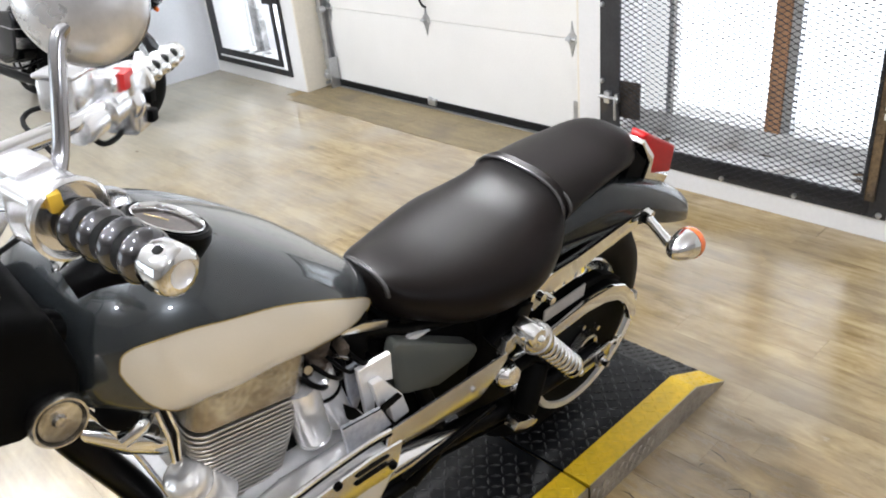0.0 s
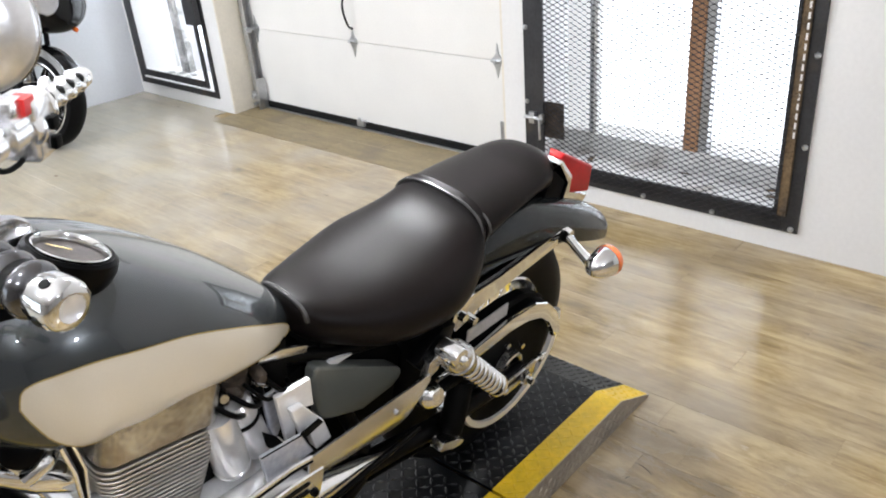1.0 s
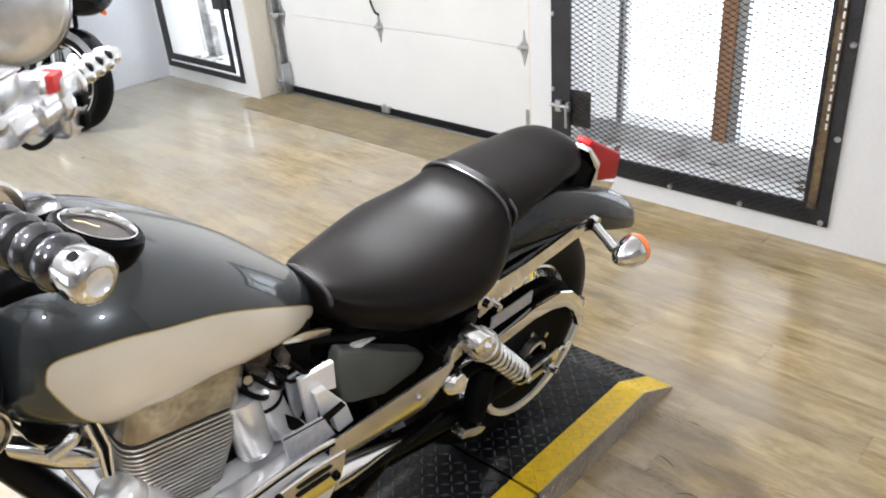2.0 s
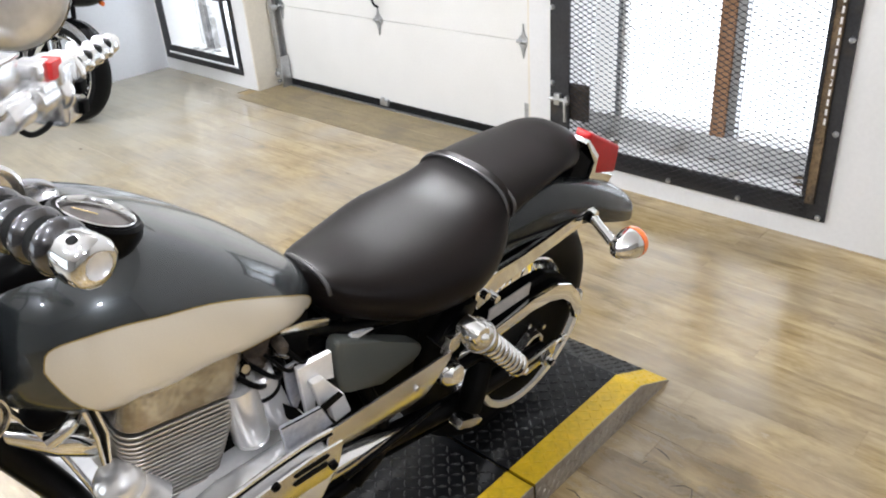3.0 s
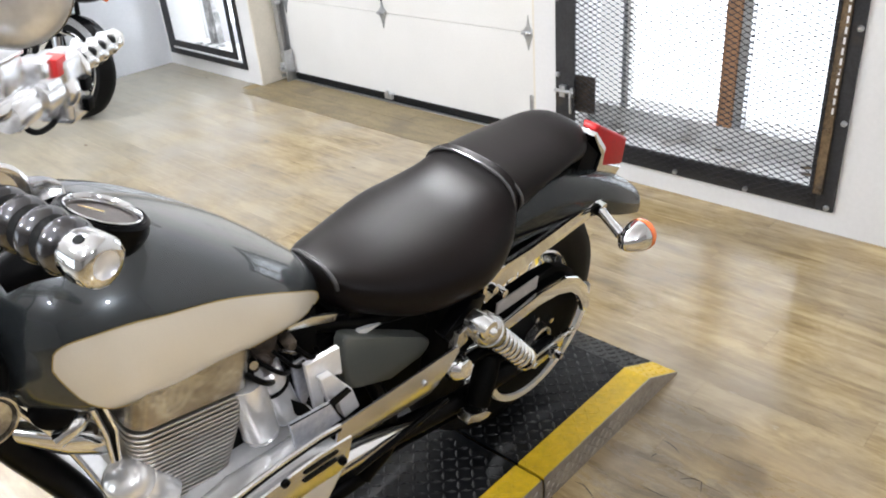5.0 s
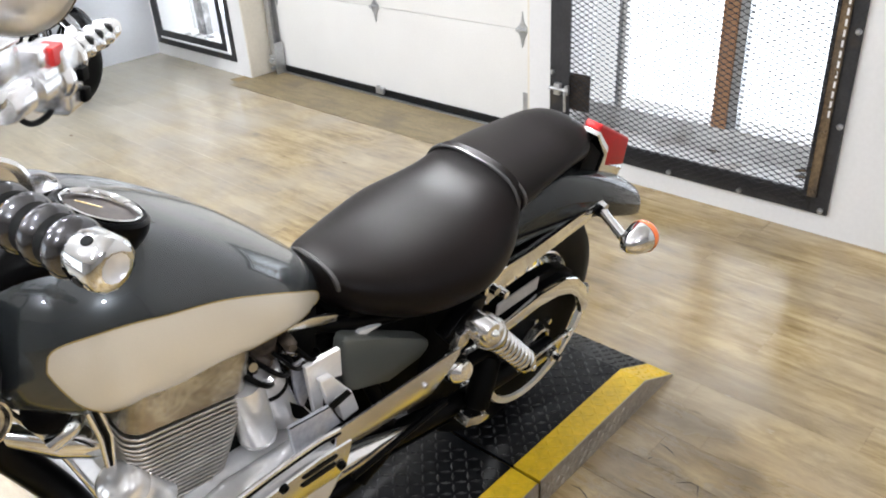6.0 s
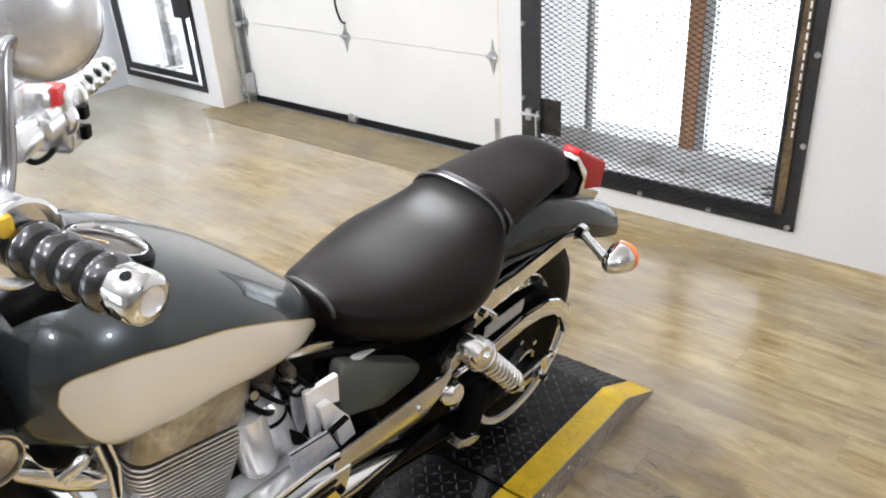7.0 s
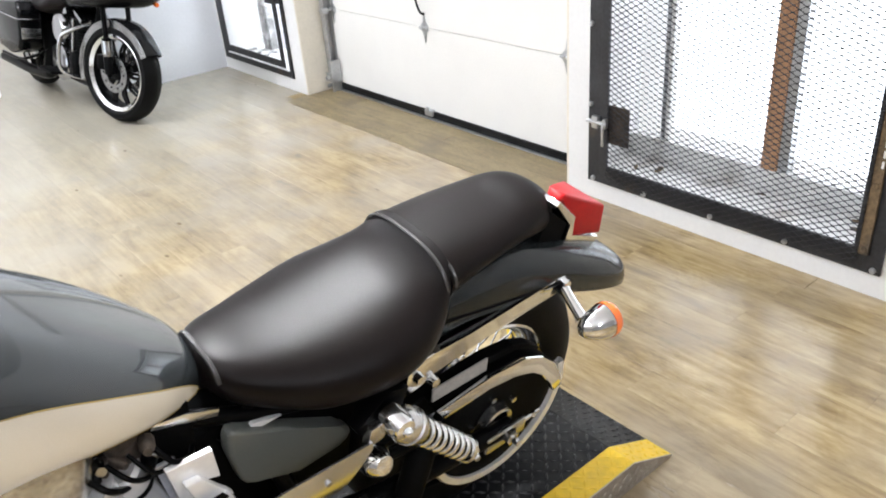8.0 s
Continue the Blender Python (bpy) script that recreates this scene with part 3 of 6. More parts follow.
def security_gate():
    g = thing("security_gate", pose(0, 0, 0), "black steel security gate with expanded metal mesh over a window", "security gate", kind="structure")
    x0, x1 = WALL_X - 0.014, WALL_X - 0.002
    top = GZ1 + 0.05
    for lo, hi in (((x0, 1.008, 0.085), (x1, 1.07, top)), ((x0, 2.14, 0.085), (x1, 2.219, top)), ((x0, 1.07, 0.085), (x1, 2.14, 0.15)), ((x0, 1.07, top - 0.065), (x1, 2.14, top))):
        part("frame_bar", box(lo, hi, 0.002), STEEL_BLACK, g, smooth=False)
    part("hinge_strip", box((x0 - 0.012, 1.052, 0.15), (x0 - 0.001, 1.084, top - 0.07), 0.002), RUSTY, g, "rust stained inner strip", smooth=False)
    # white boxes stand in for daylight showing through slots by the hinge
    bm = bmesh.new()
    for k in range(24):
        box((x0 - 0.0145, 1.056, 0.45 + 0.034 * k), (x0 - 0.0125, 1.063, 0.472 + 0.034 * k), bm=bm)
    part("perforated_strip", bm, SILL, g, "row of small white dashes for the daylight in the slots beside the hinge", smooth=False)
    part("inner_stile", box((x0 - 0.016, 1.085, 0.15), (x0 - 0.001, 1.097, top - 0.07), 0.002), STEEL_BLACK, g, smooth=False)
    for z in (0.17, 0.39, 0.60, 1.0):
        part("weld", spin([(0.0, 0.006), (0.008, 0.004), (0.011, 0.0)], (x0 - 0.012, 1.066, z), (-1, 0, 0), 8), RUSTY, g, "rusty weld")
    part("inner_stile", box((x0 - 0.012, 2.112, 0.15), (x0 - 0.001, 2.15, top - 0.07), 0.002), STEEL_BLACK, g, smooth=False)
    part("inner_rail", box((x0 - 0.012, 1.088, 0.142), (x0 - 0.001, 2.112, 0.172), 0.002), STEEL_BLACK, g, smooth=False)
    for y in (1.031, 1.332, 1.627, 1.93, 2.19):
        bolt(g, (x0, y, 0.10))
    for y in (1.02, 2.205):
        for z in (0.42, 0.74, 1.1):
            bolt(g, (x0, y, z))
    ob = new("wire_mesh", expanded_mesh(1.088, 2.118, 0.112, top - 0.08, 0.042, 0.0215, 0.0018, x0 - 0.017))
    ob.parent = g
    ob["label"] = "dark diamond expanded metal mesh"
    # the latch
    part("lock_plate", box((x0 + 0.001, 2.018, 0.27), (x0 + 0.009, 2.125, 0.43), 0.002), RUSTY_DARK, g, "perforated dark lock plate", smooth=False)
    bm = tube([(x0 - 0.03, 2.20, 0.36), (x0 - 0.03, 2.10, 0.36)], 0.008, 10)
    box((x0 - 0.036, 2.145, 0.335), (x0 - 0.014, 2.175, 0.385), 0.003, bm)
    box((x0 - 0.036, 2.105, 0.34), (x0 - 0.014, 2.12, 0.38), 0.003, bm)
    tube(curve([(x0 - 0.03, 2.12, 0.36), (x0 - 0.04, 2.115, 0.35), (x0 - 0.04, 2.113, 0.27)], 4), 0.006, 8, bm)
    part("latch", bm, GALV, g, "steel sliding bolt with a bent handle")
    return g


def gate_window():
    w = thing("window_1", pose(0, 0, 0), "tall bright window behind the gate with a wooden post", "window", kind="structure")
    part("window_sill", box((WALL_X + 0.003, G0, GZ0 + 0.003), (2.74, G1, GZ0 + 0.02), 0.003), SILL, w, "weathered white sill with debris", smooth=False)
    part("window_frame", box((2.74, G0, GZ0), (2.79, G1, 0.225), 0.003), SILL, w, "stained bottom rail", smooth=False)
    part("window_frame", box((2.735, 1.525, 0.225), (2.79, 1.588, GZ1), 0.003), WOOD_POST, w, "reddish brown wooden post", smooth=False)
    part("window_frame", box((2.742, 1.485, 0.225), (2.79, 1.524, GZ1), 0.002), GALV, w, "grey metal stile", smooth=False)
    part("window_frame", box((2.745, 2.012, 0.225), (2.79, 2.030, GZ1), 0.002), SILL, w, "pale weathered stile", smooth=False)
    part("window_frame", box((2.745, G0, 0.225), (2.79, G0 + 0.05, GZ1), 0.002), GALV, w, "grey metal stile", smooth=False)
    part("window_frame", box((2.747, 2.036, 0.225), (2.79, 2.052, GZ1), 0.002), GALV, w, "thin grey metal bead", smooth=False)
    for y0, y1 in ((1.08, 1.485), (1.588, 2.0), (2.06, G1)):
        p = part("pane", box((2.765, y0, 0.225), (2.769, y1, GZ1)), GLASS, w, smooth=False)
        p.visible_shadow = False
    for k in range(16):
        rnd = random.Random(40 + k)
        y, x = rnd.uniform(1.1, 2.1), rnd.uniform(2.62, 2.73)
        bm = box((-0.008, -0.02, 0), (0.008, 0.02, 0.004), 0.0015, m=pose(x, y, GZ0 + 0.02, 0, 0, rnd.uniform(0, 180)) @ Matrix.Scale(rnd.uniform(0.5, 1.6), 4))
        part("debris", bm, RUSTY if k % 3 == 0 else SILL, w)


def corner_window():
    w = thing("window_2", pose(0, 0, 0), "narrow window behind a double black steel frame", "window", kind="structure")
    x0, x1 = WALL_X - 0.012, WALL_X - 0.002
    for lo, hi in (((x0, 4.675, 0.085), (x1, 4.712, WZ1 + 0.05)), ((x0, 5.60, 0.085), (x1, 5.637, WZ1 + 0.05)), ((x0, 4.712, 0.085), (x1, 5.60, 0.122)), ((x0, 4.712, WZ1 + 0.01), (x1, 5.60, WZ1 + 0.05))):
        part("outer_frame", box(lo, hi, 0.002), STEEL_BLACK, w, smooth=False)
    for lo, hi in (((x0 - 0.012, 4.745, 0.145), (x0 - 0.002, 4.785, WZ1 - 0.01)), ((x0 - 0.012, 5.53, 0.145), (x0 - 0.002, 5.575, WZ1 - 0.01)), ((x0 - 0.012, 4.785, 0.145), (x0 - 0.002, 5.53, 0.19)), ((x0 - 0.012, 4.785, WZ1 - 0.05), (x0 - 0.002, 5.53, WZ1 - 0.01))):
        part("inner_frame", box(lo, hi, 0.002), STEEL_BLACK, w, smooth=False)
    part("lock_box", box((x0 - 0.05, 4.68, 0.56), (x0 - 0.012, 4.80, 0.72), 0.004), STEEL_BLACK, w, "black lock box")
    part("window_sill", box((WALL_X + 0.003, W0, WZ0 + 0.003), (2.79, W1, WZ0 + 0.015), 0.003), SILL, w, "white sill with dust", smooth=False)
    part("window_frame", box((2.70, 5.375, WZ0 + 0.015), (2.77, 5.435, WZ1), 0.008), POST_GREY, w, "weathered grey post")
    part("window_frame", box((2.71, 5.340, WZ0 + 0.015), (2.76, 5.362, WZ1), 0.004), POST_GREY, w, "weathered grey post")
    for k in range(12):
        rnd = random.Random(90 + k)
        m = pose(rnd.uniform(2.60, 2.75), rnd.uniform(5.2, 5.55), WZ0 + 0.015, 0, 0, rnd.uniform(0, 180)) @ Matrix.Scale(rnd.uniform(0.6, 1.8), 4)
        part("debris", box((-0.008, -0.02, 0), (0.008, 0.02, 0.006), 0.0015, m=m), POST_GREY, w)
    p = part("pane", box((2.775, W0, WZ0 + 0.015), (2.779, W1, WZ1)), GLASS, w, smooth=False)
    p.visible_shadow = False


security_gate()
gate_window()
corner_window()
single("backdrop", box((3.3, -0.5, -1.5), (3.32, 4.2, 3.2)), OUTSIDE, "blank white daylight outside the windows", "backdrop", "structure", smooth=False)


single("backdrop", box((3.3, 4.204, -1.5), (3.32, 9.5, 3.2)), OUTSIDE_PALE, "blank paler daylight outside the corner window", "backdrop", "structure", smooth=False)


# ---------------------------------------------------------------- ramp platform
def tread_lugs(x0, x1, y0, y1, z, pitch=0.0245, size=0.0265, bm=None, slope=None, rise=0.0026):
    """Raised lugs of tread plate, set in alternating directions."""
    bm = bm or bmesh.new()
    nx, ny = int((x1 - x0) / pitch), int((y1 - y0) / pitch)
    for i in range(nx):
        for j in range(ny):
            cx, cy = x0 + (i + 0.5) * pitch, y0 + (j + 0.5) * pitch
            a = math.pi / 4 if (i + j) % 2 == 0 else -math.pi / 4
            d, e = Vector((math.cos(a), math.sin(a), 0)) * size / 2, Vector((-math.sin(a), math.cos(a), 0)) * size / 6.0
            zz = slope(cx) if slope else z
            c = Vector((cx, cy, zz))
            pts = [c - d, c + e, c + d, c - e]
            t = Vector((0, 0, rise))
            vs = [bm.verts.new(p) for p in pts] + [bm.verts.new(c - d * 0.55 + t), bm.verts.new(c + d * 0.55 + t)]
            for f in ((0, 3, 5, 4), (0, 4, 1), (1, 4, 5, 2), (2, 5, 3)):
                bm.faces.new([vs[k] for k in f]).material_index = 1
    return bm


RY0, RY1, RB, RZ = 1.037, 1.62, 1.113, 0.078
KNEE, TOE, SPLIT = 1.285, 1.438, 0.815


def ramp(name, x0, x1, toe, label):
    r = thing(name, pose((x0 + x1) / 2, (RY0 + RY1) / 2, 0), label, "ramp platform", "ramp modules")
    inv = r.matrix_world.inverted()
    slope = lambda x: RZ if x <= KNEE else RZ - (RZ - 0.006) * (x - KNEE) / (TOE - KNEE)

    def deck(y0, y1, rise=0.0026):
        poly = [(x0, RZ - 0.008), (x0, RZ)] + ([(KNEE, RZ), (TOE, 0.006), (TOE, 0.0), (KNEE - 0.01, RZ - 0.008)] if toe else [(x1, RZ), (x1, RZ - 0.008)])
        bm = prism(poly, y0, y1)
        if toe:
            tread_lugs(x0, KNEE, y0, y1, RZ, bm=bm, rise=rise)
            tread_lugs(KNEE, TOE, y0, y1, 0, bm=bm, slope=slope, rise=rise)
        else:
            tread_lugs(x0, x1, y0, y1, RZ, bm=bm, rise=rise)
        bmesh.ops.transform(bm, matrix=inv, verts=bm.verts)
        return bm
    d = part("deck", deck(RB, RY1 - 0.076, 0.003), PLATE_BLACK, r, "scuffed black tread plate deck", smooth=False)
    d.data.materials.append(LUG_WORN)
    part("edge_stripe", deck(RY0, RB, 0.0013), PLATE_YELLOW, r, "yellow painted tread plate edge", smooth=False)
    part("edge_stripe", deck(RY1 - 0.076, RY1, 0.0013), PLATE_YELLOW, r, "yellow painted tread plate edge", smooth=False)
    for y, dy in ((RY0, -0.003), (RY1, 0.003)):
        poly = [(x0, 0.0), (x0, RZ)] + ([(KNEE, RZ), (TOE, 0.006), (TOE, 0.0)] if toe else [(x1, RZ), (x1, 0.0)])
        bm = prism(poly, y, y + dy)
        if dy < 0:
            lug = bmesh.new()
            tread_lugs(x0, (KNEE if toe else x1), 0.004, RZ - 0.004, 0, bm=lug, pitch=0.019, size=0.022)
            if toe:
                for k in range(5):
                    tread_lugs(KNEE + k * 0.019, KNEE + (k + 1) * 0.019 + 0.001, 0.004, max(0.025, slope(KNEE + (k + 1) * 0.019)), 0, bm=lug, pitch=0.019, size=0.022)
            bmesh.ops.transform(lug, matrix=Matrix.Translation((0, y + dy, 0)) @ Matrix.Rotation(radians(90), 4, "X"), verts=lug.verts)
            me = bpy.data.meshes.new("tmp")
            lug.to_mesh(me)
            lug.free()
            bm.from_mesh(me)
            bpy.data.meshes.remove(me)
        bmesh.ops.transform(bm, matrix=inv, verts=bm.verts)
        part("side_plate", bm, PLATE_BARE, r, "bare aluminium tread plate side", smooth=False)
    return r


ramp("ramp_platform", SPLIT + 0.0045, TOE, True, "black and yellow tread plate ramp end on the floor")
ramp("ramp_platform", -1.05, SPLIT - 0.0045, False, "black and yellow tread plate platform under the motorcycle")

# ---------------------------------------------------------------- the cruiser motorcycle
# its own axes: u to the rear from the rear axle, v to its right, w up from the deck
cruiser = thing("cruiser_motorcycle", pose(0.94, 1.318, RZ + 0.002, 11, 0, 0), "grey and cream cruiser motorcycle leaning on the tread plate ramp", "motorcycle")

TANK = [(-0.548, 0.726, 0.671, 0.023), (-0.56, 0.747, 0.676, 0.065), (-0.59, 0.778, 0.691, 0.098), (-0.65, 0.831, 0.706, 0.139), (-0.72, 0.886, 0.714, 0.163), (-0.80, 0.938, 0.713, 0.172),
        (-0.88, 0.970, 0.716, 0.181), (-0.96, 0.965, 0.729, 0.175), (-1.02, 0.936, 0.754, 0.140), (-1.048, 0.897, 0.775, 0.098), (-1.06, 0.858, 0.791, 0.058)]
SKEW = 0.092                                     # the front of the machine stands turned a little to its right


def tank_point(u, ang, off=0.0):
    top, bot, hw = smooth_at(TANK, u)
    belt = bot + (top - bot) * 0.30
    c, s = math.cos(ang), math.sin(ang)
    v = SKEW * (-u - 0.13) + (hw + off) * sgnpow(c, 0.80)
    w = belt + ((top - belt + off) * sgnpow(s, 0.88) if s > 0 else (belt - bot + off) * sgnpow(s, 0.75))
    return Vector((u, v, w))


def fuel_tank():
    t = part("fuel_tank", loft(TANK, lambda u, a, v: tank_point(u, 2 * math.pi * a), 48, 48), TANK_PAINT, cruiser, "dark grey metallic fuel tank")
    # cream side panels with gold pinstripes: a field on the flank between an upper and a lower line
    top_line = [(-0.994, 0.850), (-0.992, 0.858), (-0.988, 0.869), (-0.978, 0.877), (-0.961, 0.881), (-0.923, 0.882), (-0.889, 0.878), (-0.852, 0.869), (-0.812, 0.858), (-0.77, 0.845), (-0.725, 0.826), (-0.671, 0.796), (-0.614, 0.755), (-0.585, 0.728), (-0.573, 0.712)]
    low_line = [(-0.994, 0.848), (-0.991, 0.836), (-0.986, 0.822), (-0.979, 0.804), (-0.969, 0.789), (-0.957, 0.776), (-0.942, 0.762), (-0.927, 0.755), (-0.908, 0.752), (-0.87, 0.749), (-0.828, 0.746), (-0.784, 0.744), (-0.746, 0.742), (-0.706, 0.738), (-0.663, 0.730), (-0.632, 0.722), (-0.603, 0.714), (-0.58, 0.708), (-0.573, 0.708)]

    def angle_at(u, w, side):
        top, bot, hw = smooth_at(TANK, u)
        belt = bot + (top - bot) * 0.30
        f = max(-1.0, min(1.0, (w - belt) / ((top - belt) if w > belt else (belt - bot))))
        a = math.asin(sgnpow(f, 1 / (0.88 if w > belt else 0.75)))
        return math.pi - a if side < 0 else a
    for side in (-1, 1):
        bm, rows, edge = bmesh.new(), [], []
        for i in range(41):
            u = -0.994 + (0.994 - 0.573) * (0.5 - 0.5 * math.cos(math.pi * i / 40))
            hi, lo = smooth_at(top_line, u)[0], smooth_at(low_line, u)[0]
            a1, a0 = angle_at(u, hi, side), angle_at(u, max(lo, smooth_at(TANK, u)[1] + 0.002), side)
            rows.append([bm.verts.new(tank_point(u, a0 + (a1 - a0) * k / 14, 0.0018)) for k in range(15)])
            edge.append((tank_point(u, a0, 0.002), tank_point(u, a1, 0.002)))
        for r0, r1 in zip(rows, rows[1:]):
            for k in range(14):
                bm.faces.new((r0[k], r0[k + 1], r1[k + 1], r1[k]))
        p = part("tank_panel", bm, CREAM, t, "cream painted tank panel")
        line = [e[1] for e in edge[::-1]] + [e[0] for e in edge]
        part("pinstripe", tube(line, 0.0010, 6), GOLD, t, "thin gold pinstripe")
    # instrument pod on the tank
    axis = Vector((0.42, 0, 0.91)).normalized()
    c = Vector((-0.879, 0.003, 0.945))
    part("speedometer", spin([(0.0, -0.03), (0.046, -0.03), (0.055, 0.004), (0.059, 0.022), (0.057, 0.034), (0.052, 0.038), (0.0465, 0.036)], c, axis, 40), BLACK_PAINT, t, "black speedometer pod")
    part("bezel", spin([(0.0465, 0.036), (0.0470, 0.0392), (0.0455, 0.0405), (0.0432, 0.038), (0.0425, 0.03)], c, axis, 48), CHROME, t, "chrome dial ring")
    part("dial", spin([(0.0, 0.0290), (0.0440, 0.0290)], c, axis, 40), DIAL, t, "brown tinted dial face")
    part("needle", tube([c + axis * 0.031 + Vector((0.005, 0.004, 0)), c + axis * 0.031 + Vector((-0.016, 0.026, 0.008))], 0.0009, 6), GOLD, t)
    part("console_shell", tube([c + Vector((-0.015, 0, -0.010)), c + Vector((-0.06, 0.004, -0.006)), c + Vector((-0.115, 0.010, -0.020))], [0.045, 0.046, 0.028], 28), BLACK_PAINT, t, "black console behind the dial")
    cap = Vector((-0.908, 0.098, 0.966))
    part("fuel_cap", spin([(0.0, 0.022), (0.02, 0.021), (0.034, 0.016), (0.038, 0.008), (0.04, -0.004)], cap, (0.1, 0, 1), 32), DARK_CHROME, t, "chrome fuel cap")
    part("console", prism([(-1.02, 0.93), (-0.98, 0.966), (-0.92, 0.975), (-0.84, 0.958), (-0.80, 0.925)], 0.03, 0.09, 0.008), CHROME, t, "chrome tank console")


fuel_tank()

RIDER = [(-0.562, 0.720, 0.685, 0.030), (-0.552, 0.740, 0.674, 0.055), (-0.53, 0.742, 0.653, 0.083), (-0.46, 0.731, 0.615, 0.122), (-0.40, 0.728, 0.592, 0.147),
         (-0.30, 0.735, 0.584, 0.167), (-0.23, 0.746, 0.585, 0.158), (-0.18, 0.766, 0.601, 0.138), (-0.152, 0.788, 0.645, 0.118), (-0.140, 0.794, 0.690, 0.108)]
PASSENGER = [(-0.146, 0.781, 0.680, 0.118), (-0.13, 0.781, 0.690, 0.117), (-0.05, 0.782, 0.712, 0.111), (0.04, 0.785, 0.718, 0.102), (0.095, 0.792, 0.704, 0.092), (0.13, 0.789, 0.694, 0.079), (0.158, 0.773, 0.696, 0.054), (0.17, 0.749, 0.702, 0.031)]


def seat_section(u, a, vals):
    top, bot, hw = vals
    ang = 2 * math.pi * a
    c, s = math.cos(ang), math.sin(ang)
    belt = bot + (top - bot) * 0.5
    if s >= 0:
        return Vector((u, hw * sgnpow(c, 0.72), belt + (top - belt) * sgnpow(s, 0.82)))
    return Vector((u, hw * (0.80 + 0.20 * (1 + s)) * sgnpow(c, 0.5), belt + (belt - bot) * sgnpow(s, 0.7)))


def seat():
    part("rider_seat", loft(RIDER, seat_section, 44, 44), SEAT_VINYL, cruiser, "black grained vinyl rider seat")
    part("passenger_seat", loft(PASSENGER, seat_section, 32, 44), SEAT_VINYL, cruiser, "black grained vinyl passenger seat")
    for u in (-0.158, -0.140):
        vals = smooth_at(RIDER, -0.150) if u < -0.145 else smooth_at(PASSENGER, -0.135)
        pts = [seat_section(u, a, (vals[0] + 0.001, vals[1], vals[2] + 0.001)) for a in [0.0 + 0.5 * k / 30 for k in range(31)]]
        part("seat_piping", tube(pts, 0.0034, 8), PIPING, cruiser)
    pts = [seat_section(-0.548, a, (0.744, 0.676, 0.062)) for a in [0.02 + 0.46 * k / 24 for k in range(25)]]
    part("seat_piping", tube(pts, 0.0045, 8), PIPING, cruiser)


seat()


def rear_fender():
    st = [(-0.30, 0.69, 0.60, 0.105), (-0.15, 0.72, 0.640, 0.118), (0.0, 0.735, 0.636, 0.122), (0.12, 0.700, 0.610, 0.122), (0.20, 0.664, 0.578, 0.121), (0.28, 0.622, 0.546, 0.110), (0.33, 0.590, 0.524, 0.094), (0.368, 0.558, 0.508, 0.068), (0.386, 0.530, 0.508, 0.034)]

    def shell(u, a, vals):
        top, bot, hw = vals
        ang = math.pi * a
        return Vector((u, SKEW * (-max(u, -0.13) - 0.13) + hw * sgnpow(math.cos(ang), 0.6), bot + (top - bot) * sgnpow(math.sin(ang), 0.75)))
    bm = loft(st, shell, 36, 28, close=False)
    bmesh.ops.solidify(bm, geom=bm.faces[:], thickness=0.003)
    f = part("rear_fender", bm, TANK_PAINT, cruiser, "dark grey metallic rear fender")
    for side in (-1, 1):
        pts = [(u, SKEW * (-max(u, -0.13) - 0.13) + side * (smooth_at(st, u)[2] * 0.985 + 0.0015), 0.664 - 0.085 * (u + 0.17)) for u in [-0.20 + 0.315 * k / 14 for k in range(15)]]
        part("fender_gap", tube(pts, 0.0032, 6), BLACK_PLASTIC, f, "dark shut line")
        poly = [(-0.262, 0.588), (-0.255, 0.618), (-0.235, 0.634), (-0.20, 0.634), (-0.12, 0.633), (0.10, 0.650), (0.128, 0.648), (0.135, 0.628), (0.10, 0.612), (-0.12, 0.596), (-0.20, 0.590), (-0.225, 0.572), (-0.25, 0.566)]
        r = part("fender_rail", prism(poly, side * 0.128, side * 0.142, 0.004), CHROME, f, "polished chrome fender rail")
        for u, w in ((-0.238, 0.602), (-0.205, 0.575), (0.118, 0.636)):
            part("bolt", spin([(0.0, 0.016), (0.009, 0.014), (0.011, 0.0)], (u, side * 0.141, w), (0, side, 0), 12), CHROME, f)
    return f


rear_fender()


def tail_lamp():
    lens = [(0.135, 0.785), (0.150, 0.794), (0.284, 0.718), (0.286, 0.648), (0.184, 0.682), (0.187, 0.728)]
    def swept(bm):
        for v in bm.verts:
            if v.co.y > -0.05:
                v.co.y = -0.088 + (v.co.y + 0.088) * (0.30 + 0.70 * min(1, max(0, (v.co.x - 0.14) / 0.13)))
        return bm
    t = part("tail_lamp", swept(prism(lens, -0.088, 0.026, 0.007, seg=3)), RED_LENS, cruiser, "angular red tail lamp lens")
    bez = [(0.128, 0.776), (0.138, 0.783), (0.1905, 0.728), (0.1875, 0.684), (0.2755, 0.648), (0.258, 0.627), (0.162, 0.662), (0.180, 0.715)]
    part("bezel", swept(prism(bez, -0.091, 0.029, 0.002)), CHROME, t, "chrome bezel")
    part("lamp_bracket", prism([(0.09, 0.68), (0.12, 0.765), (0.177, 0.715), (0.160, 0.664)], -0.084, 0.022, 0.003), BLACK_PLASTIC, t, "black lamp bracket")


tail_lamp()


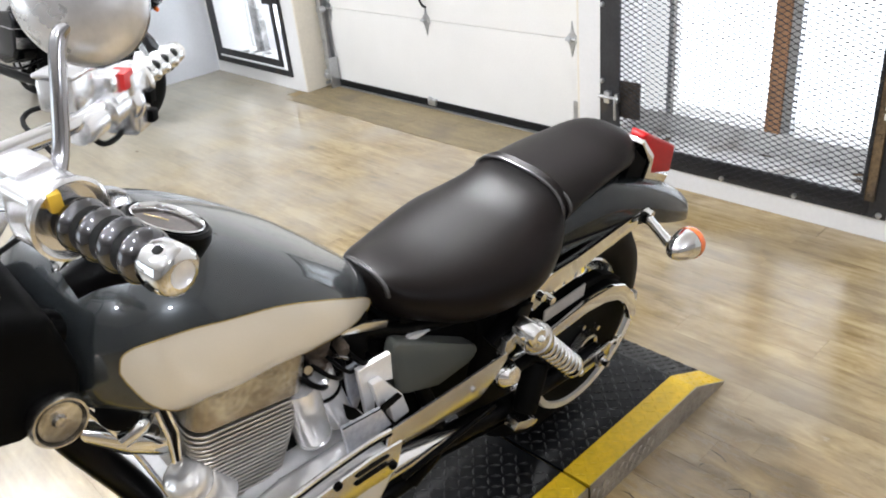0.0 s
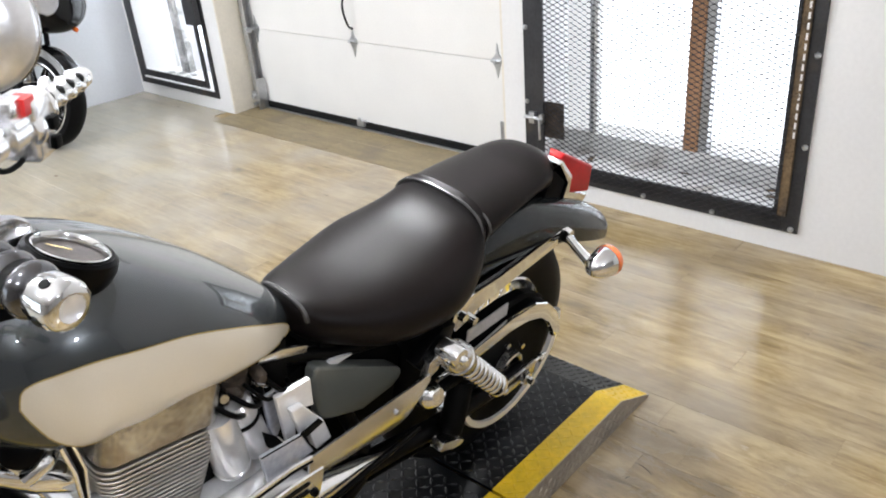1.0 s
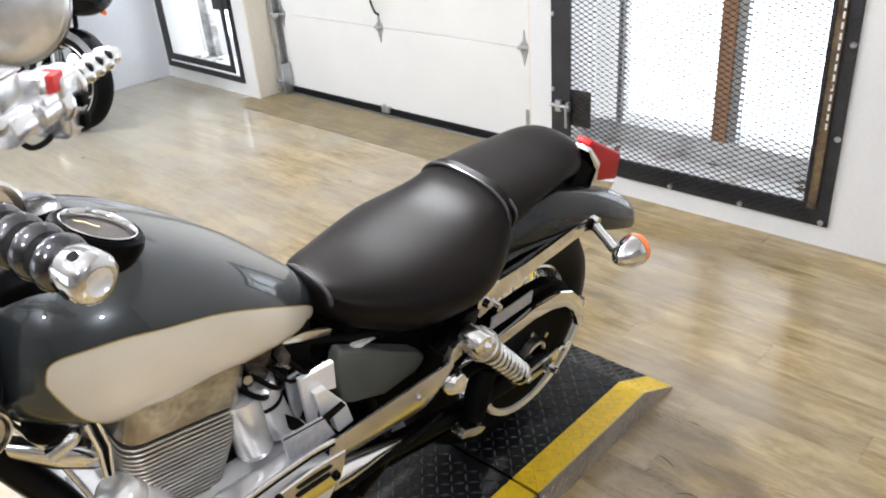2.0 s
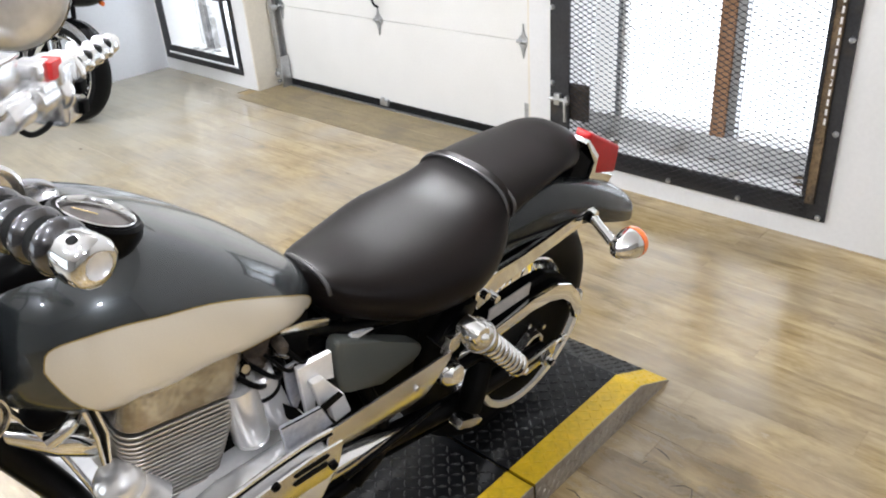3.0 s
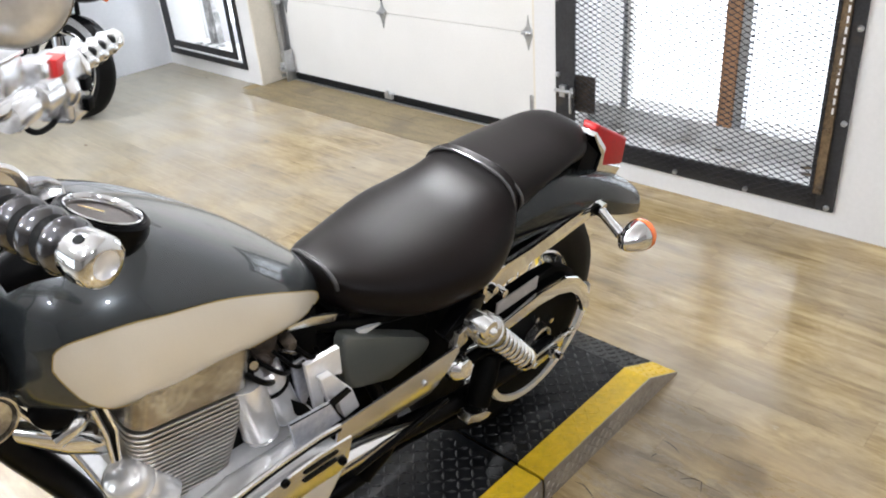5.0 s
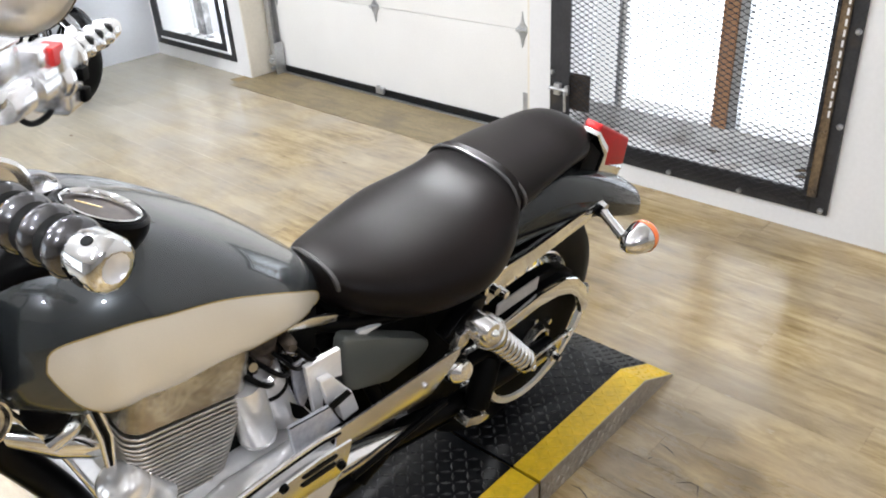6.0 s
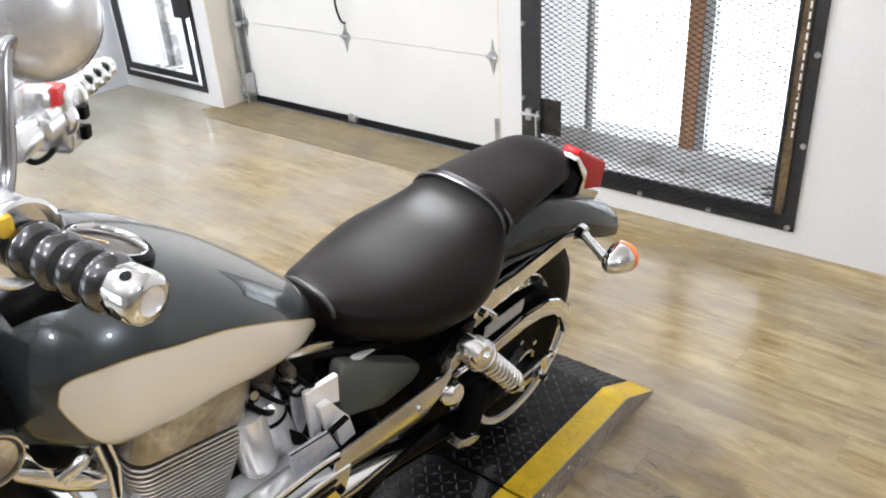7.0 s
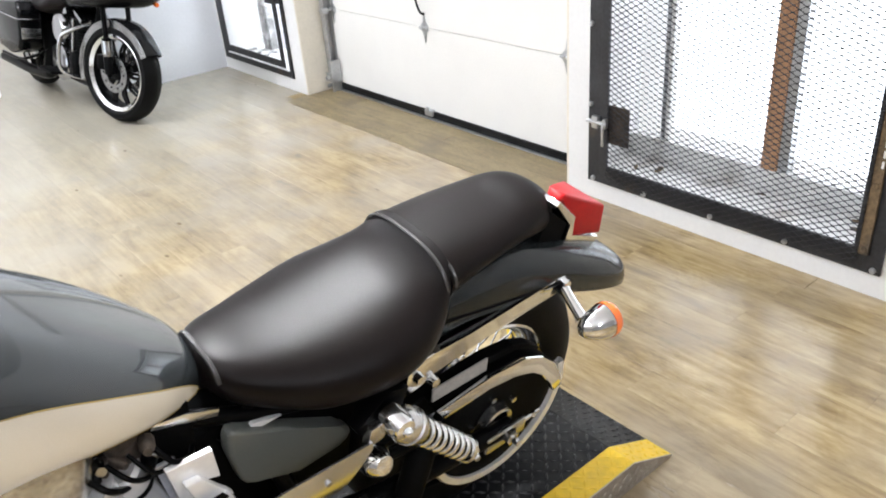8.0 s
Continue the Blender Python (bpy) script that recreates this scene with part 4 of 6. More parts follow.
def turn_signal(side):
    base, tip = Vector((0.118, side * 0.14, 0.628)), Vector((0.094, side * 0.218, 0.607))
    t = part("turn_signal", tube([base, base.lerp(tip, 0.3), tip], [0.013, 0.010, 0.012], 14), CHROME, cruiser, "chrome turn signal on a short stalk")
    c, ax = Vector((0.080, side * 0.238, 0.604)), Vector((1, side * 0.12, 0.02)).normalized()
    prof = [(0.0, -0.012), (0.012, -0.008), (0.021, 0.004), (0.029, 0.021), (0.0335, 0.041), (0.0345, 0.052)]
    part("housing", spin(prof, c, ax, 32), CHROME, t, "chrome bullet housing")
    part("lens", spin([(0.035, 0.048), (0.035, 0.058), (0.031, 0.066), (0.019, 0.071), (0.0, 0.073)], c, ax, 32), ORANGE_LENS, t, "orange lens")
    part("stalk_nut", spin([(0.013, -0.006), (0.017, -0.004), (0.017, 0.01), (0.012, 0.012)], base, (0, side, 0), 8), BLACK_PLASTIC, t)


turn_signal(-1)


def wheel(name, c, radius, rim_r, half, parent, label, spokes=36):
    c = Vector(c)
    tyre = [(rim_r - 0.006, -half * 0.70), (rim_r + 0.02, -half * 0.92), (rim_r + (radius - rim_r) * 0.45, -half), (radius - 0.03, -half * 0.88), (radius - 0.009, -half * 0.55), (radius, 0),
            (radius - 0.009, half * 0.55), (radius - 0.03, half * 0.88), (rim_r + (radius - rim_r) * 0.45, half), (rim_r + 0.02, half * 0.92), (rim_r - 0.006, half * 0.70)]
    w = part(name, spin(tyre, c, (0, 1, 0), 72), RUBBER, parent, label)
    rim = [(rim_r + 0.008, -half * 0.80), (rim_r + 0.002, -half * 0.84), (rim_r - 0.008, -half * 0.74), (rim_r - 0.022, -half * 0.4), (rim_r - 0.024, 0), (rim_r - 0.022, half * 0.4), (rim_r - 0.008, half * 0.74), (rim_r + 0.002, half * 0.84), (rim_r + 0.008, half * 0.80)]
    part("rim", spin(rim, c, (0, 1, 0), 64), CHROME, w, "chrome wheel rim")
    part("hub", spin([(0.0, -0.07), (0.02, -0.07), (0.03, -0.05), (0.045, -0.045), (0.045, -0.035), (0.028, -0.02), (0.028, 0.02), (0.045, 0.035), (0.045, 0.045), (0.03, 0.05), (0.02, 0.07), (0.0, 0.07)], c, (0, 1, 0), 32), BRUSHED, w)
    a0 = tube([(0.042 * math.cos(0.6), -0.04, 0.042 * math.sin(0.6)), (rim_r - 0.022, -0.008, 0)], 0.0019, 6)
    me = link_mesh("spoke", a0, CHROME)
    b0 = tube([(0.042 * math.cos(-0.6), 0.04, 0.042 * math.sin(-0.6)), (rim_r - 0.022, 0.008, 0)], 0.0019, 6)
    me2 = link_mesh("spoke", b0, CHROME)
    for k in range(spokes):
        ob = new("spoke", me if k % 2 else me2)
        ob.parent = w
        ob.matrix_basis = Matrix.Translation(c) @ Matrix.Rotation(2 * math.pi * k / spokes, 4, "Y")
    return w


wheel("rear_wheel", (0, 0, 0.309), 0.312, 0.19, 0.076, cruiser, "black rear tyre on a wire spoked wheel")


def belt_drive():
    c = Vector((0, -0.098, 0.301))
    p = part("belt_pulley", spin([(0.03, -0.012), (0.04, -0.016), (0.045, -0.008), (0.09, -0.002), (0.128, -0.012), (0.168, -0.012), (0.168, 0.012), (0.03, 0.012)], c, (0, 1, 0), 64, closed=True), BLACK_PLASTIC, cruiser, "black drive belt pulley")
    part("pulley_hub", spin([(0.030, -0.03), (0.034, -0.034), (0.040, -0.032), (0.043, -0.012)], c, (0, 1, 0), 32), BRUSHED, p, "bright hub ring")
    for k in range(5):
        a = 2 * math.pi * k / 5 + 0.4
        part("pulley_bolt", spin([(0.0, -0.016), (0.007, -0.015), (0.008, 0.0)], c + Vector((0.062 * math.cos(a), -0.004, 0.062 * math.sin(a))), (0, 1, 0), 8), BRUSHED, p)
    # belt round both pulleys
    f = Vector((-0.62, -0.098, 0.36))
    loop = [c + Vector((0.139 * math.cos(a), 0, 0.139 * math.sin(a))) for a in [radians(-86 + 172 * k / 24) for k in range(25)]]
    loop += [f + Vector((0.05 * math.cos(a), 0, 0.05 * math.sin(a))) for a in [radians(92 + 172 * k / 16) for k in range(17)]]
    bm, rings = bmesh.new(), []
    for q in loop:
        rings.append([bm.verts.new(q + Vector((0, dv, 0))) for dv in (-0.011, 0.011)])
    for i in range(len(rings)):
        r0, r1 = rings[i], rings[(i + 1) % len(rings)]
        bm.faces.new((r0[0], r0[1], r1[1], r1[0]))
    bmesh.ops.solidify(bm, geom=bm.faces[:], thickness=0.004)
    part("drive_belt", bm, SEAL, cruiser, "black toothed drive belt")
    # chrome upper guard with a hooked end, black inner guard and its plate
    arc = [(-0.165, 0.442), (-0.05, 0.450), (0.02, 0.444), (0.075, 0.422), (0.115, 0.388), (0.143, 0.345), (0.152, 0.312)]
    out = [(-0.182, 0.470), (-0.047, 0.482), (0.045, 0.474), (0.10, 0.446), (0.145, 0.400), (0.172, 0.350), (0.180, 0.315)]
    g = part("belt_guard", prism([tuple(p[:]) for p in arc] + out[::-1], -0.142, -0.128, 0.004), CHROME, cruiser, "chrome upper belt guard")
    top = [(u, w + 0.001) for u, w in out]
    bm, rows = bmesh.new(), []
    for u, w in top:
        rows.append([bm.verts.new((u, dv, w - dz)) for dv, dz in ((-0.138, 0.003), (-0.12, 0.0), (-0.08, 0.0))])
    for r0, r1 in zip(rows, rows[1:]):
        for k in range(2):
            bm.faces.new((r0[k], r0[k + 1], r1[k + 1], r1[k]))
    bmesh.ops.solidify(bm, geom=bm.faces[:], thickness=0.003)
    part("inner_guard", bm, BLACK_PLASTIC, g, "black inner belt guard")
    part("swing_arm_cover", prism([(-0.24, 0.455), (-0.23, 0.492), (-0.094, 0.500), (-0.03, 0.501), (0.035, 0.494), (0.085, 0.470), (0.125, 0.435), (0.06, 0.43), (-0.19, 0.44)], -0.112, -0.085, 0.005), BLACK_PLASTIC, cruiser, "black plastic cover over the belt")
    part("plate_bracket", box((-0.19, -0.1224, 0.486), (-0.045, -0.085, 0.496), 0.002), BLACK_PLASTIC, g)
    st = part("warning_plate", box((-0.185, -0.1265, 0.488), (-0.05, -0.1225, 0.520), 0.001, m=Matrix.Translation((0, 0, 0))), STICKER, g, "grey warning label plate")
    # chrome lower ring
    part("guard_ring", spin([(0.172, -0.006), (0.186, -0.008), (0.190, 0.0), (0.186, 0.008), (0.172, 0.006)], (0.020, -0.112, 0.311), (0, 1, 0), 72, arc=(radians(-15), radians(190)), closed=True), RING_ALLOY, g, "chrome guard ring round the pulley")


belt_drive()


def swing_arm():
    for side in (-1, 1):
        a = part("swing_arm", tube([(-0.56, side * 0.11, 0.36), (-0.30, side * 0.135, 0.325), (0.02, side * 0.145, 0.298)], [0.026, 0.022, 0.02], 14), BLACK_PAINT, cruiser, "black tubular swing arm")
        part("axle_plate", prism([(-0.06, 0.275), (-0.06, 0.318), (0.05, 0.318), (0.05, 0.275)], side * 0.15, side * 0.162, 0.003), BRUSHED, a, "alloy axle plate")
        part("axle_nut", spin([(0.0, 0.03), (0.008, 0.03), (0.009, 0.016), (0.017, 0.014), (0.018, 0.0)], (0.0, side * 0.162, 0.298), (0, side, 0), 6), CHROME, a)
        part("adjuster_bolt", tube([(0.03, side * 0.155, 0.30), (0.095, side * 0.155, 0.303)], [0.005, 0.005], 8), CHROME, a)
        part("adjuster_nut", spin([(0.005, -0.005), (0.01, -0.005), (0.01, 0.005), (0.005, 0.005)], (0.075, side * 0.155, 0.302), (1, 0, 0), 6), CHROME, a)


swing_arm()


def shock(side):
    top, bot = Vector((-0.309, side * 0.182, 0.576)), Vector((-0.138, side * 0.186, 0.376))
    d = (bot - top).normalized()
    L = (bot - top).length
    s = part("shock_absorber", spin([(0.0, -0.006), (0.020, -0.004), (0.028, 0.004), (0.0315, 0.012), (0.0325, 0.026), (0.0305, 0.028), (0.0305, 0.031), (0.034, 0.033), (0.034, 0.038), (0.0305, 0.041), (0.0295, 0.058), (0.026, 0.064), (0.0, 0.064)], top, d, 40), BRUSHED, cruiser, "chrome twin shock absorber with exposed spring")
    part("upper_eye", spin([(0.0, 0.030), (0.012, 0.030), (0.019, 0.027), (0.0225, 0.020), (0.0225, -0.02), (0.0, -0.02)], top - d * 0.006, (0, side, 0), 28), CHROME, s, "chrome mounting eye")
    n, pts = 8, []
    x, y = frame_axes(d)
    for k in range(n * 20 + 1):
        a = 2 * math.pi * k / 20
        pts.append(top + d * (0.060 + (L - 0.060 - 0.022) * k / (n * 20)) + 0.0215 * (x * math.cos(a) + y * math.sin(a)))
    part("spring", tube(pts, 0.0056, 10), CHROME, s, "chrome coil spring")
    part("damper", spin([(0.013, 0.05), (0.013, L - 0.02), (0.0, L - 0.02)], top, d, 20), BLACK_PAINT, s)
    part("lower_cup", spin([(0.0, L - 0.024), (0.026, L - 0.024), (0.027, L - 0.014), (0.020, L - 0.003), (0.012, L + 0.003), (0.0, L + 0.005)], top, d, 32), CHROME, s)
    e = bot + Vector((0.004, side * 0.01, -0.006))
    part("lower_bolt", spin([(0.0, 0.014), (0.006, 0.013), (0.008, 0.008), (0.010, 0.0), (0.015, 0.0), (0.015, -0.03)], e, (0, side, 0), 12), CHROME, s)
    part("upper_nut", spin([(0.0, 0.041), (0.005, 0.040), (0.008, 0.037), (0.010, 0.030), (0.011, 0.02)], top - d * 0.006, (0, side, 0), 20), CHROME, s, "chrome acorn nut")


for sd in (-1, 1):
    shock(sd)

def side_cover(side):
    poly = [(-0.560, 0.620), (-0.553, 0.635), (-0.540, 0.630), (-0.45, 0.571), (-0.36, 0.513), (-0.341, 0.497), (-0.338, 0.484), (-0.345, 0.472), (-0.362, 0.462), (-0.445, 0.456), (-0.522, 0.489), (-0.540, 0.501), (-0.550, 0.52), (-0.563, 0.59)]
    bm = prism(poly, side * 0.060, side * 0.089, 0.009, seg=3)
    part("side_cover", bm, COVER_PAINT, cruiser, "dark grey green side cover")


for sd in (-1, 1):
    side_cover(sd)


def engine():
    # finned cylinder, its head and the bright cases round it
    tilt = Matrix.Translation((-0.862, 0, 0.592)) @ Matrix.Rotation(radians(11), 4, "Y")
    cyl = part("cylinder", box((-0.05, -0.075, -0.14), (0.068, 0.075, 0.13), 0.02, m=tilt), FINS, cruiser, "cast grey cylinder")
    for k in range(-3, 21):
        t = max(0, k) / 23
        hu, hr, hv, w = 0.050 + 0.044 * min(1, t * 1.25), 0.085 + 0.009 * min(1, t * 1.5), 0.090 + 0.018 * min(1, t * 1.3), -0.095 + 0.0093 * k
        bm = box((-hu, -hv, w), (hr, hv, w + 0.0046), 0.0)
        corner = [e for e in bm.edges if abs(e.verts[0].co.z - e.verts[1].co.z) > 0.001]
        bmesh.ops.bevel(bm, geom=corner, offset=0.024, segments=4, affect="EDGES", profile=0.5)
        bmesh.ops.bevel(bm, geom=[e for e in bm.edges if abs(e.verts[0].co.z - e.verts[1].co.z) < 1e-6], offset=0.0012, segments=1, affect="EDGES")
        bmesh.ops.transform(bm, matrix=tilt, verts=bm.verts)
        part("cooling_fin", bm, FINS, cyl, smooth=False)
    head = bmesh.new()
    box((-0.094, -0.109, 0.099), (0.094, 0.109, 0.200), 0.0, head)
    corner = [e for e in head.edges if abs(e.verts[0].co.z - e.verts[1].co.z) > 0.001]
    bmesh.ops.bevel(head, geom=corner, offset=0.026, segments=5, affect="EDGES", profile=0.5)
    bmesh.ops.bevel(head, geom=[e for e in head.edges if abs(e.verts[0].co.z - e.verts[1].co.z) < 1e-6], offset=0.006, segments=2, affect="EDGES")
    bmesh.ops.transform(head, matrix=tilt, verts=head.verts)
    part("cylinder_head_cover", head, BAND, cruiser, "chrome cylinder head cover band")
    for du, mat in ((0.0, ALLOY), (0.0075, BLACK_PAINT), (0.0135, ALLOY)):
        part("cylinder_strut", tube([(-0.968 + du, -0.09, 0.775), (-0.960 + du, -0.09, 0.72), (-0.960 + du * 0.6, -0.09, 0.668)], 0.0034, 10), mat, cyl, "slim strut beside the fins")
    # crankcase and covers
    case = part("crankcase", box((-0.98, -0.12, 0.26), (-0.62, 0.12, 0.52), 0.03), SATIN, cruiser, "satin alloy crankcase")
    part("case_body", prism([(-1.0, 0.38), (-0.98, 0.46), (-0.90, 0.525), (-0.82, 0.542), (-0.70, 0.537), (-0.64, 0.515), (-0.63, 0.45), (-0.67, 0.39), (-0.80, 0.34), (-0.94, 0.34)], -0.180, -0.115, 0.016, seg=3), CASE_ALLOY, case, "bright case body")
    part("case_cover", curled([(-1.0, 0.44), (-0.975, 0.49), (-0.90, 0.535), (-0.82, 0.552), (-0.70, 0.556), (-0.637, 0.548)], [(-1.0, 0.40), (-0.94, 0.33), (-0.80, 0.34), (-0.70, 0.395), (-0.66, 0.448), (-0.637, 0.470)], -0.198, 0.10, 0.9), ALLOY, case, "polished left case cover")
    for w0 in (0.541, 0.519):
        slot = [(-0.735, w0), (-0.730, w0 + 0.004), (-0.668, w0 - 0.001), (-0.664, w0 - 0.006), (-0.670, w0 - 0.009), (-0.730, w0 - 0.005)]
        part("vent_slot", prism(slot, -0.1995 + 0.10 * (0.556 - w0), -0.190, 0.0), BLACK_PAINT, case, "dark slot", smooth=False)
    for dw, mat in ((0.010, BLACK_PAINT), (0.017, ALLOY)):
        ridge = [(-0.985, -0.178, 0.482 + dw), (-0.90, -0.178, 0.532 + dw), (-0.82, -0.178, 0.549 + dw), (-0.70, -0.178, 0.553 + dw), (-0.645, -0.178, 0.546 + dw)]
        part("case_seam" if mat is BLACK_PAINT else "case_ridge", tube(curve(ridge), 0.0045, 8), mat, case, "dark seam along the case" if mat is BLACK_PAINT else "bright raised rim")
    for u, w in ((-0.77, 0.552), (-0.84, 0.546), (-0.905, 0.53), (-0.652, 0.495)):
        part("case_bolt", spin([(0.0, 0.003), (0.004, 0.003), (0.005, 0.007), (0.0075, 0.006), (0.008, 0.0)], (u, -0.197 if w > 0.5 else -0.190, w), (0, -1, 0), 10), BLACK_PAINT, case, "dark socket bolt")
    # added black sheet in place of the shade between the fittings
    part("dark_backing", prism([(-0.80, 0.50), (-0.79, 0.70), (-0.60, 0.72), (-0.60, 0.50)], -0.070, -0.062, 0.002), BLACK_PLASTIC, case, "black sheet added as the shade between the fittings")
    p, q, r = Vector((-0.754, -0.088, 0.676)), Vector((-0.735, -0.092, 0.548)), 0.0305
    ln = (q - p).length
    part("starter_motor", spin([(0.0, 0.0), (r, 0.0), (r, ln - 0.012), (r * 0.94, ln - 0.010), (r * 0.94, ln - 0.007), (r, ln - 0.005), (r * 0.97, ln), (0.0, ln + 0.001)], p, q - p, 32), CASE_ALLOY, case, "bright alloy cylinder housing")
    p, q, r = Vector((-0.713, -0.076, 0.665)), Vector((-0.680, -0.080, 0.545)), 0.0290
    ln = (q - p).length
    part("cover_barrel", spin([(0.0, 0.0), (r * 0.8, 0.0), (r, 0.006), (r, ln), (0.0, ln)], p, q - p, 28), CASE_ALLOY, case, "bright alloy barrel beside the housing")
    part("clamp_strap", spin([(r + 0.0002, ln * 0.30), (r + 0.002, ln * 0.30), (r + 0.002, ln * 0.36), (r + 0.0002, ln * 0.36)], p, q - p, 28, closed=True), BLACK_PLASTIC, case, "thin black strap")
    dome = Vector((-0.940, -0.09, 0.608))
    part("cam_dome", spin([(0.033, -0.07), (0.033, -0.004), (0.0315, 0.0), (0.033, 0.004), (0.033, 0.022), (0.030, 0.032), (0.022, 0.038), (0.0, 0.041)], dome, (-0.50, -0.10, 0.85), 36), CASE_ALLOY, case, "chrome domed cover")
    part("chain_cover_strip", curled([(-0.645, 0.552), (-0.352, 0.544)], [(-0.645, 0.494), (-0.61, 0.488), (-0.52, 0.468), (-0.43, 0.449), (-0.402, 0.448), (-0.386, 0.478), (-0.352, 0.528)], -0.172, 0.0, 1.6), ALLOY, cruiser, "long polished chrome side strip")
    part("strip_screw", spin([(0.0, 0.004), (0.005, 0.0035), (0.006, 0.0)], (-0.44, -0.171, 0.508), (0, -1, 0), 10), BRUSHED, cruiser)
    # brackets, hoses and carburettor between the cylinder and the side cover
    part("battery_bracket", prism([(-0.666, 0.669), (-0.597, 0.665), (-0.592, 0.603), (-0.633, 0.62), (-0.632, 0.559), (-0.648, 0.548)], -0.124, -0.114, 0.002), SATIN, cruiser, "bright folded metal bracket", smooth=False)
    part("bracket_box", prism([(-0.649, 0.638), (-0.625, 0.635), (-0.581, 0.567), (-0.63, 0.567)], -0.138, -0.125, 0.003), SATIN, cruiser, "small alloy box", smooth=False)
    part("bracket_box", prism([(-0.622, 0.585), (-0.589, 0.582), (-0.572, 0.527), (-0.606, 0.523)], -0.145, -0.125, 0.003), SATIN, cruiser, "small alloy box", smooth=False)
    part("bracket_strap", prism([(-0.664, 0.587), (-0.602, 0.597), (-0.594, 0.584), (-0.653, 0.570)], -0.150, -0.146, 0.001), BLACK_PAINT, cruiser, "dark diagonal strip across the bracket", smooth=False)
    # the dark of an open gap, drawn as a flat black piece
    part("gap_plate", prism([(-0.684, 0.596), (-0.658, 0.566), (-0.632, 0.516), (-0.680, 0.556)], -0.108, -0.104, 0.001), BLACK_PAINT, cruiser, "black sheet added as the shade in the gap behind the bracket", smooth=False)
    part("engine_plate", prism([(-0.724, 0.606), (-0.645, 0.596), (-0.622, 0.542), (-0.714, 0.540)], -0.156, -0.148, 0.002), PLATE_GREY, cruiser, "flat blue grey alloy engine plate", smooth=False)
    part("plate_seam", tube([(-0.724, -0.157, 0.608), (-0.645, -0.157, 0.598), (-0.620, -0.157, 0.540)], 0.0014, 6), BLACK_PAINT, cruiser, "dark seam round the plate")
    part("inner_shield", prism([(-0.672, 0.654), (-0.642, 0.654), (-0.637, 0.573), (-0.652, 0.544), (-0.662, 0.58)], -0.097, -0.090, 0.002), PLATE_GREY, cruiser, "bright inner shield", smooth=False)
    carb = part("carburettor", spin([(0.0, -0.04), (0.034, -0.04), (0.034, 0.0), (0.028, 0.01), (0.028, 0.03), (0.0, 0.03)], (-0.70, -0.05, 0.685), (0, -0.3, 1), 28), RUSTY_DARK, cruiser, "dark alloy carburettor with fittings")
    part("float_bowl", box((-0.735, -0.075, 0.62), (-0.675, -0.02, 0.66), 0.01), BLACK_PAINT, carb)
    for k in range(16):
        rnd = random.Random(70 + k)
        at = (rnd.uniform(-0.765, -0.655), -0.105 + rnd.uniform(0, 0.04), rnd.uniform(0.650, 0.712))
        size = rnd.uniform(0.5, 1.1)
        prof = [(0.0, 0.012 * size), (0.007 * size, 0.012 * size), (0.009 * size, 0.004 * size), (0.012 * size, 0.0), (0.012 * size, -0.02)]
        part("fitting", spin(prof, at, (rnd.uniform(-0.6, 0.6), -1, rnd.uniform(-0.2, 0.8)), 8), (DARK_CHROME, RUSTY_DARK, BLACK_PAINT, RUSTY_DARK, BRUSHED)[k % 5], carb)
    for k in range(4):
        rnd = random.Random(170 + k)
        u0 = -0.76 + 0.03 * k
        hose = [(u0, -0.09, 0.70), (u0 + 0.02, -0.115, 0.675 + rnd.uniform(-0.01, 0.01)), (u0 + 0.045, -0.105, 0.655), (u0 + 0.06, -0.08, 0.64)]
        part("hose", tube(curve(hose), rnd.uniform(0.003, 0.005), 8), BLACK_PAINT, carb, "thin black hose")
    part("frame_plate", prism([(-0.66, 0.702), (-0.655, 0.712), (-0.61, 0.703), (-0.558, 0.680), (-0.562, 0.667)], -0.074, -0.066, 0.002), BRUSHED, cruiser, "short bright frame bar")
    # added black filler: keeps the space dark and hides the yellow ramp behind
    part("inner_shroud", prism([(-0.66, 0.26), (-0.66, 0.60), (-0.52, 0.62), (-0.36, 0.58), (-0.30, 0.50), (-0.33, 0.28)], -0.050, 0.062, 0.01), BLACK_PLASTIC, cruiser, "added black filler that closes the dark space under the seat")
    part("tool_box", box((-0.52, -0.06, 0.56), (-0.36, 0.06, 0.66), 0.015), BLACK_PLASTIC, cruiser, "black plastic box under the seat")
    part("seat_bracket", prism([(-0.532, 0.602), (-0.512, 0.618), (-0.462, 0.603)], -0.078, -0.070, 0.0), SATIN, cruiser, "bright seat bracket")
    # header pipe and silencer on the far side
    part("exhaust_pipe", tube(curve([(-0.93, 0.03, 0.70), (-0.985, 0.05, 0.66), (-0.99, 0.09, 0.55), (-0.93, 0.14, 0.37), (-0.8, 0.17, 0.27), (-0.5, 0.18, 0.26), (-0.1, 0.2, 0.28), (0.25, 0.21, 0.30)]), [0.022] * 33 + [0.04] * 24, 20), CHROME, cruiser, "chrome exhaust pipe")
    part("head_pipe_clamp", tube([(-0.945, -0.035, 0.660), (-0.99, -0.03, 0.690), (-1.045, -0.008, 0.728)], [0.026, 0.023, 0.014], 20), CHROME, cruiser, "chrome pipe stub")
    part("ignition_cover", spin([(0.0, 0.016), (0.018, 0.014), (0.028, 0.006), (0.030, -0.01)], (-1.000, -0.055, 0.775), (-0.3, -0.7, 0.6), 28), BLACK_PAINT, cruiser, "small black cover under the tank")
    part("plug_cap", tube(curve([(-0.96, -0.05, 0.755), (-0.985, -0.075, 0.75), (-1.01, -0.07, 0.735)]), 0.012, 12), CHROME, cruiser, "chrome plug cap")


engine()


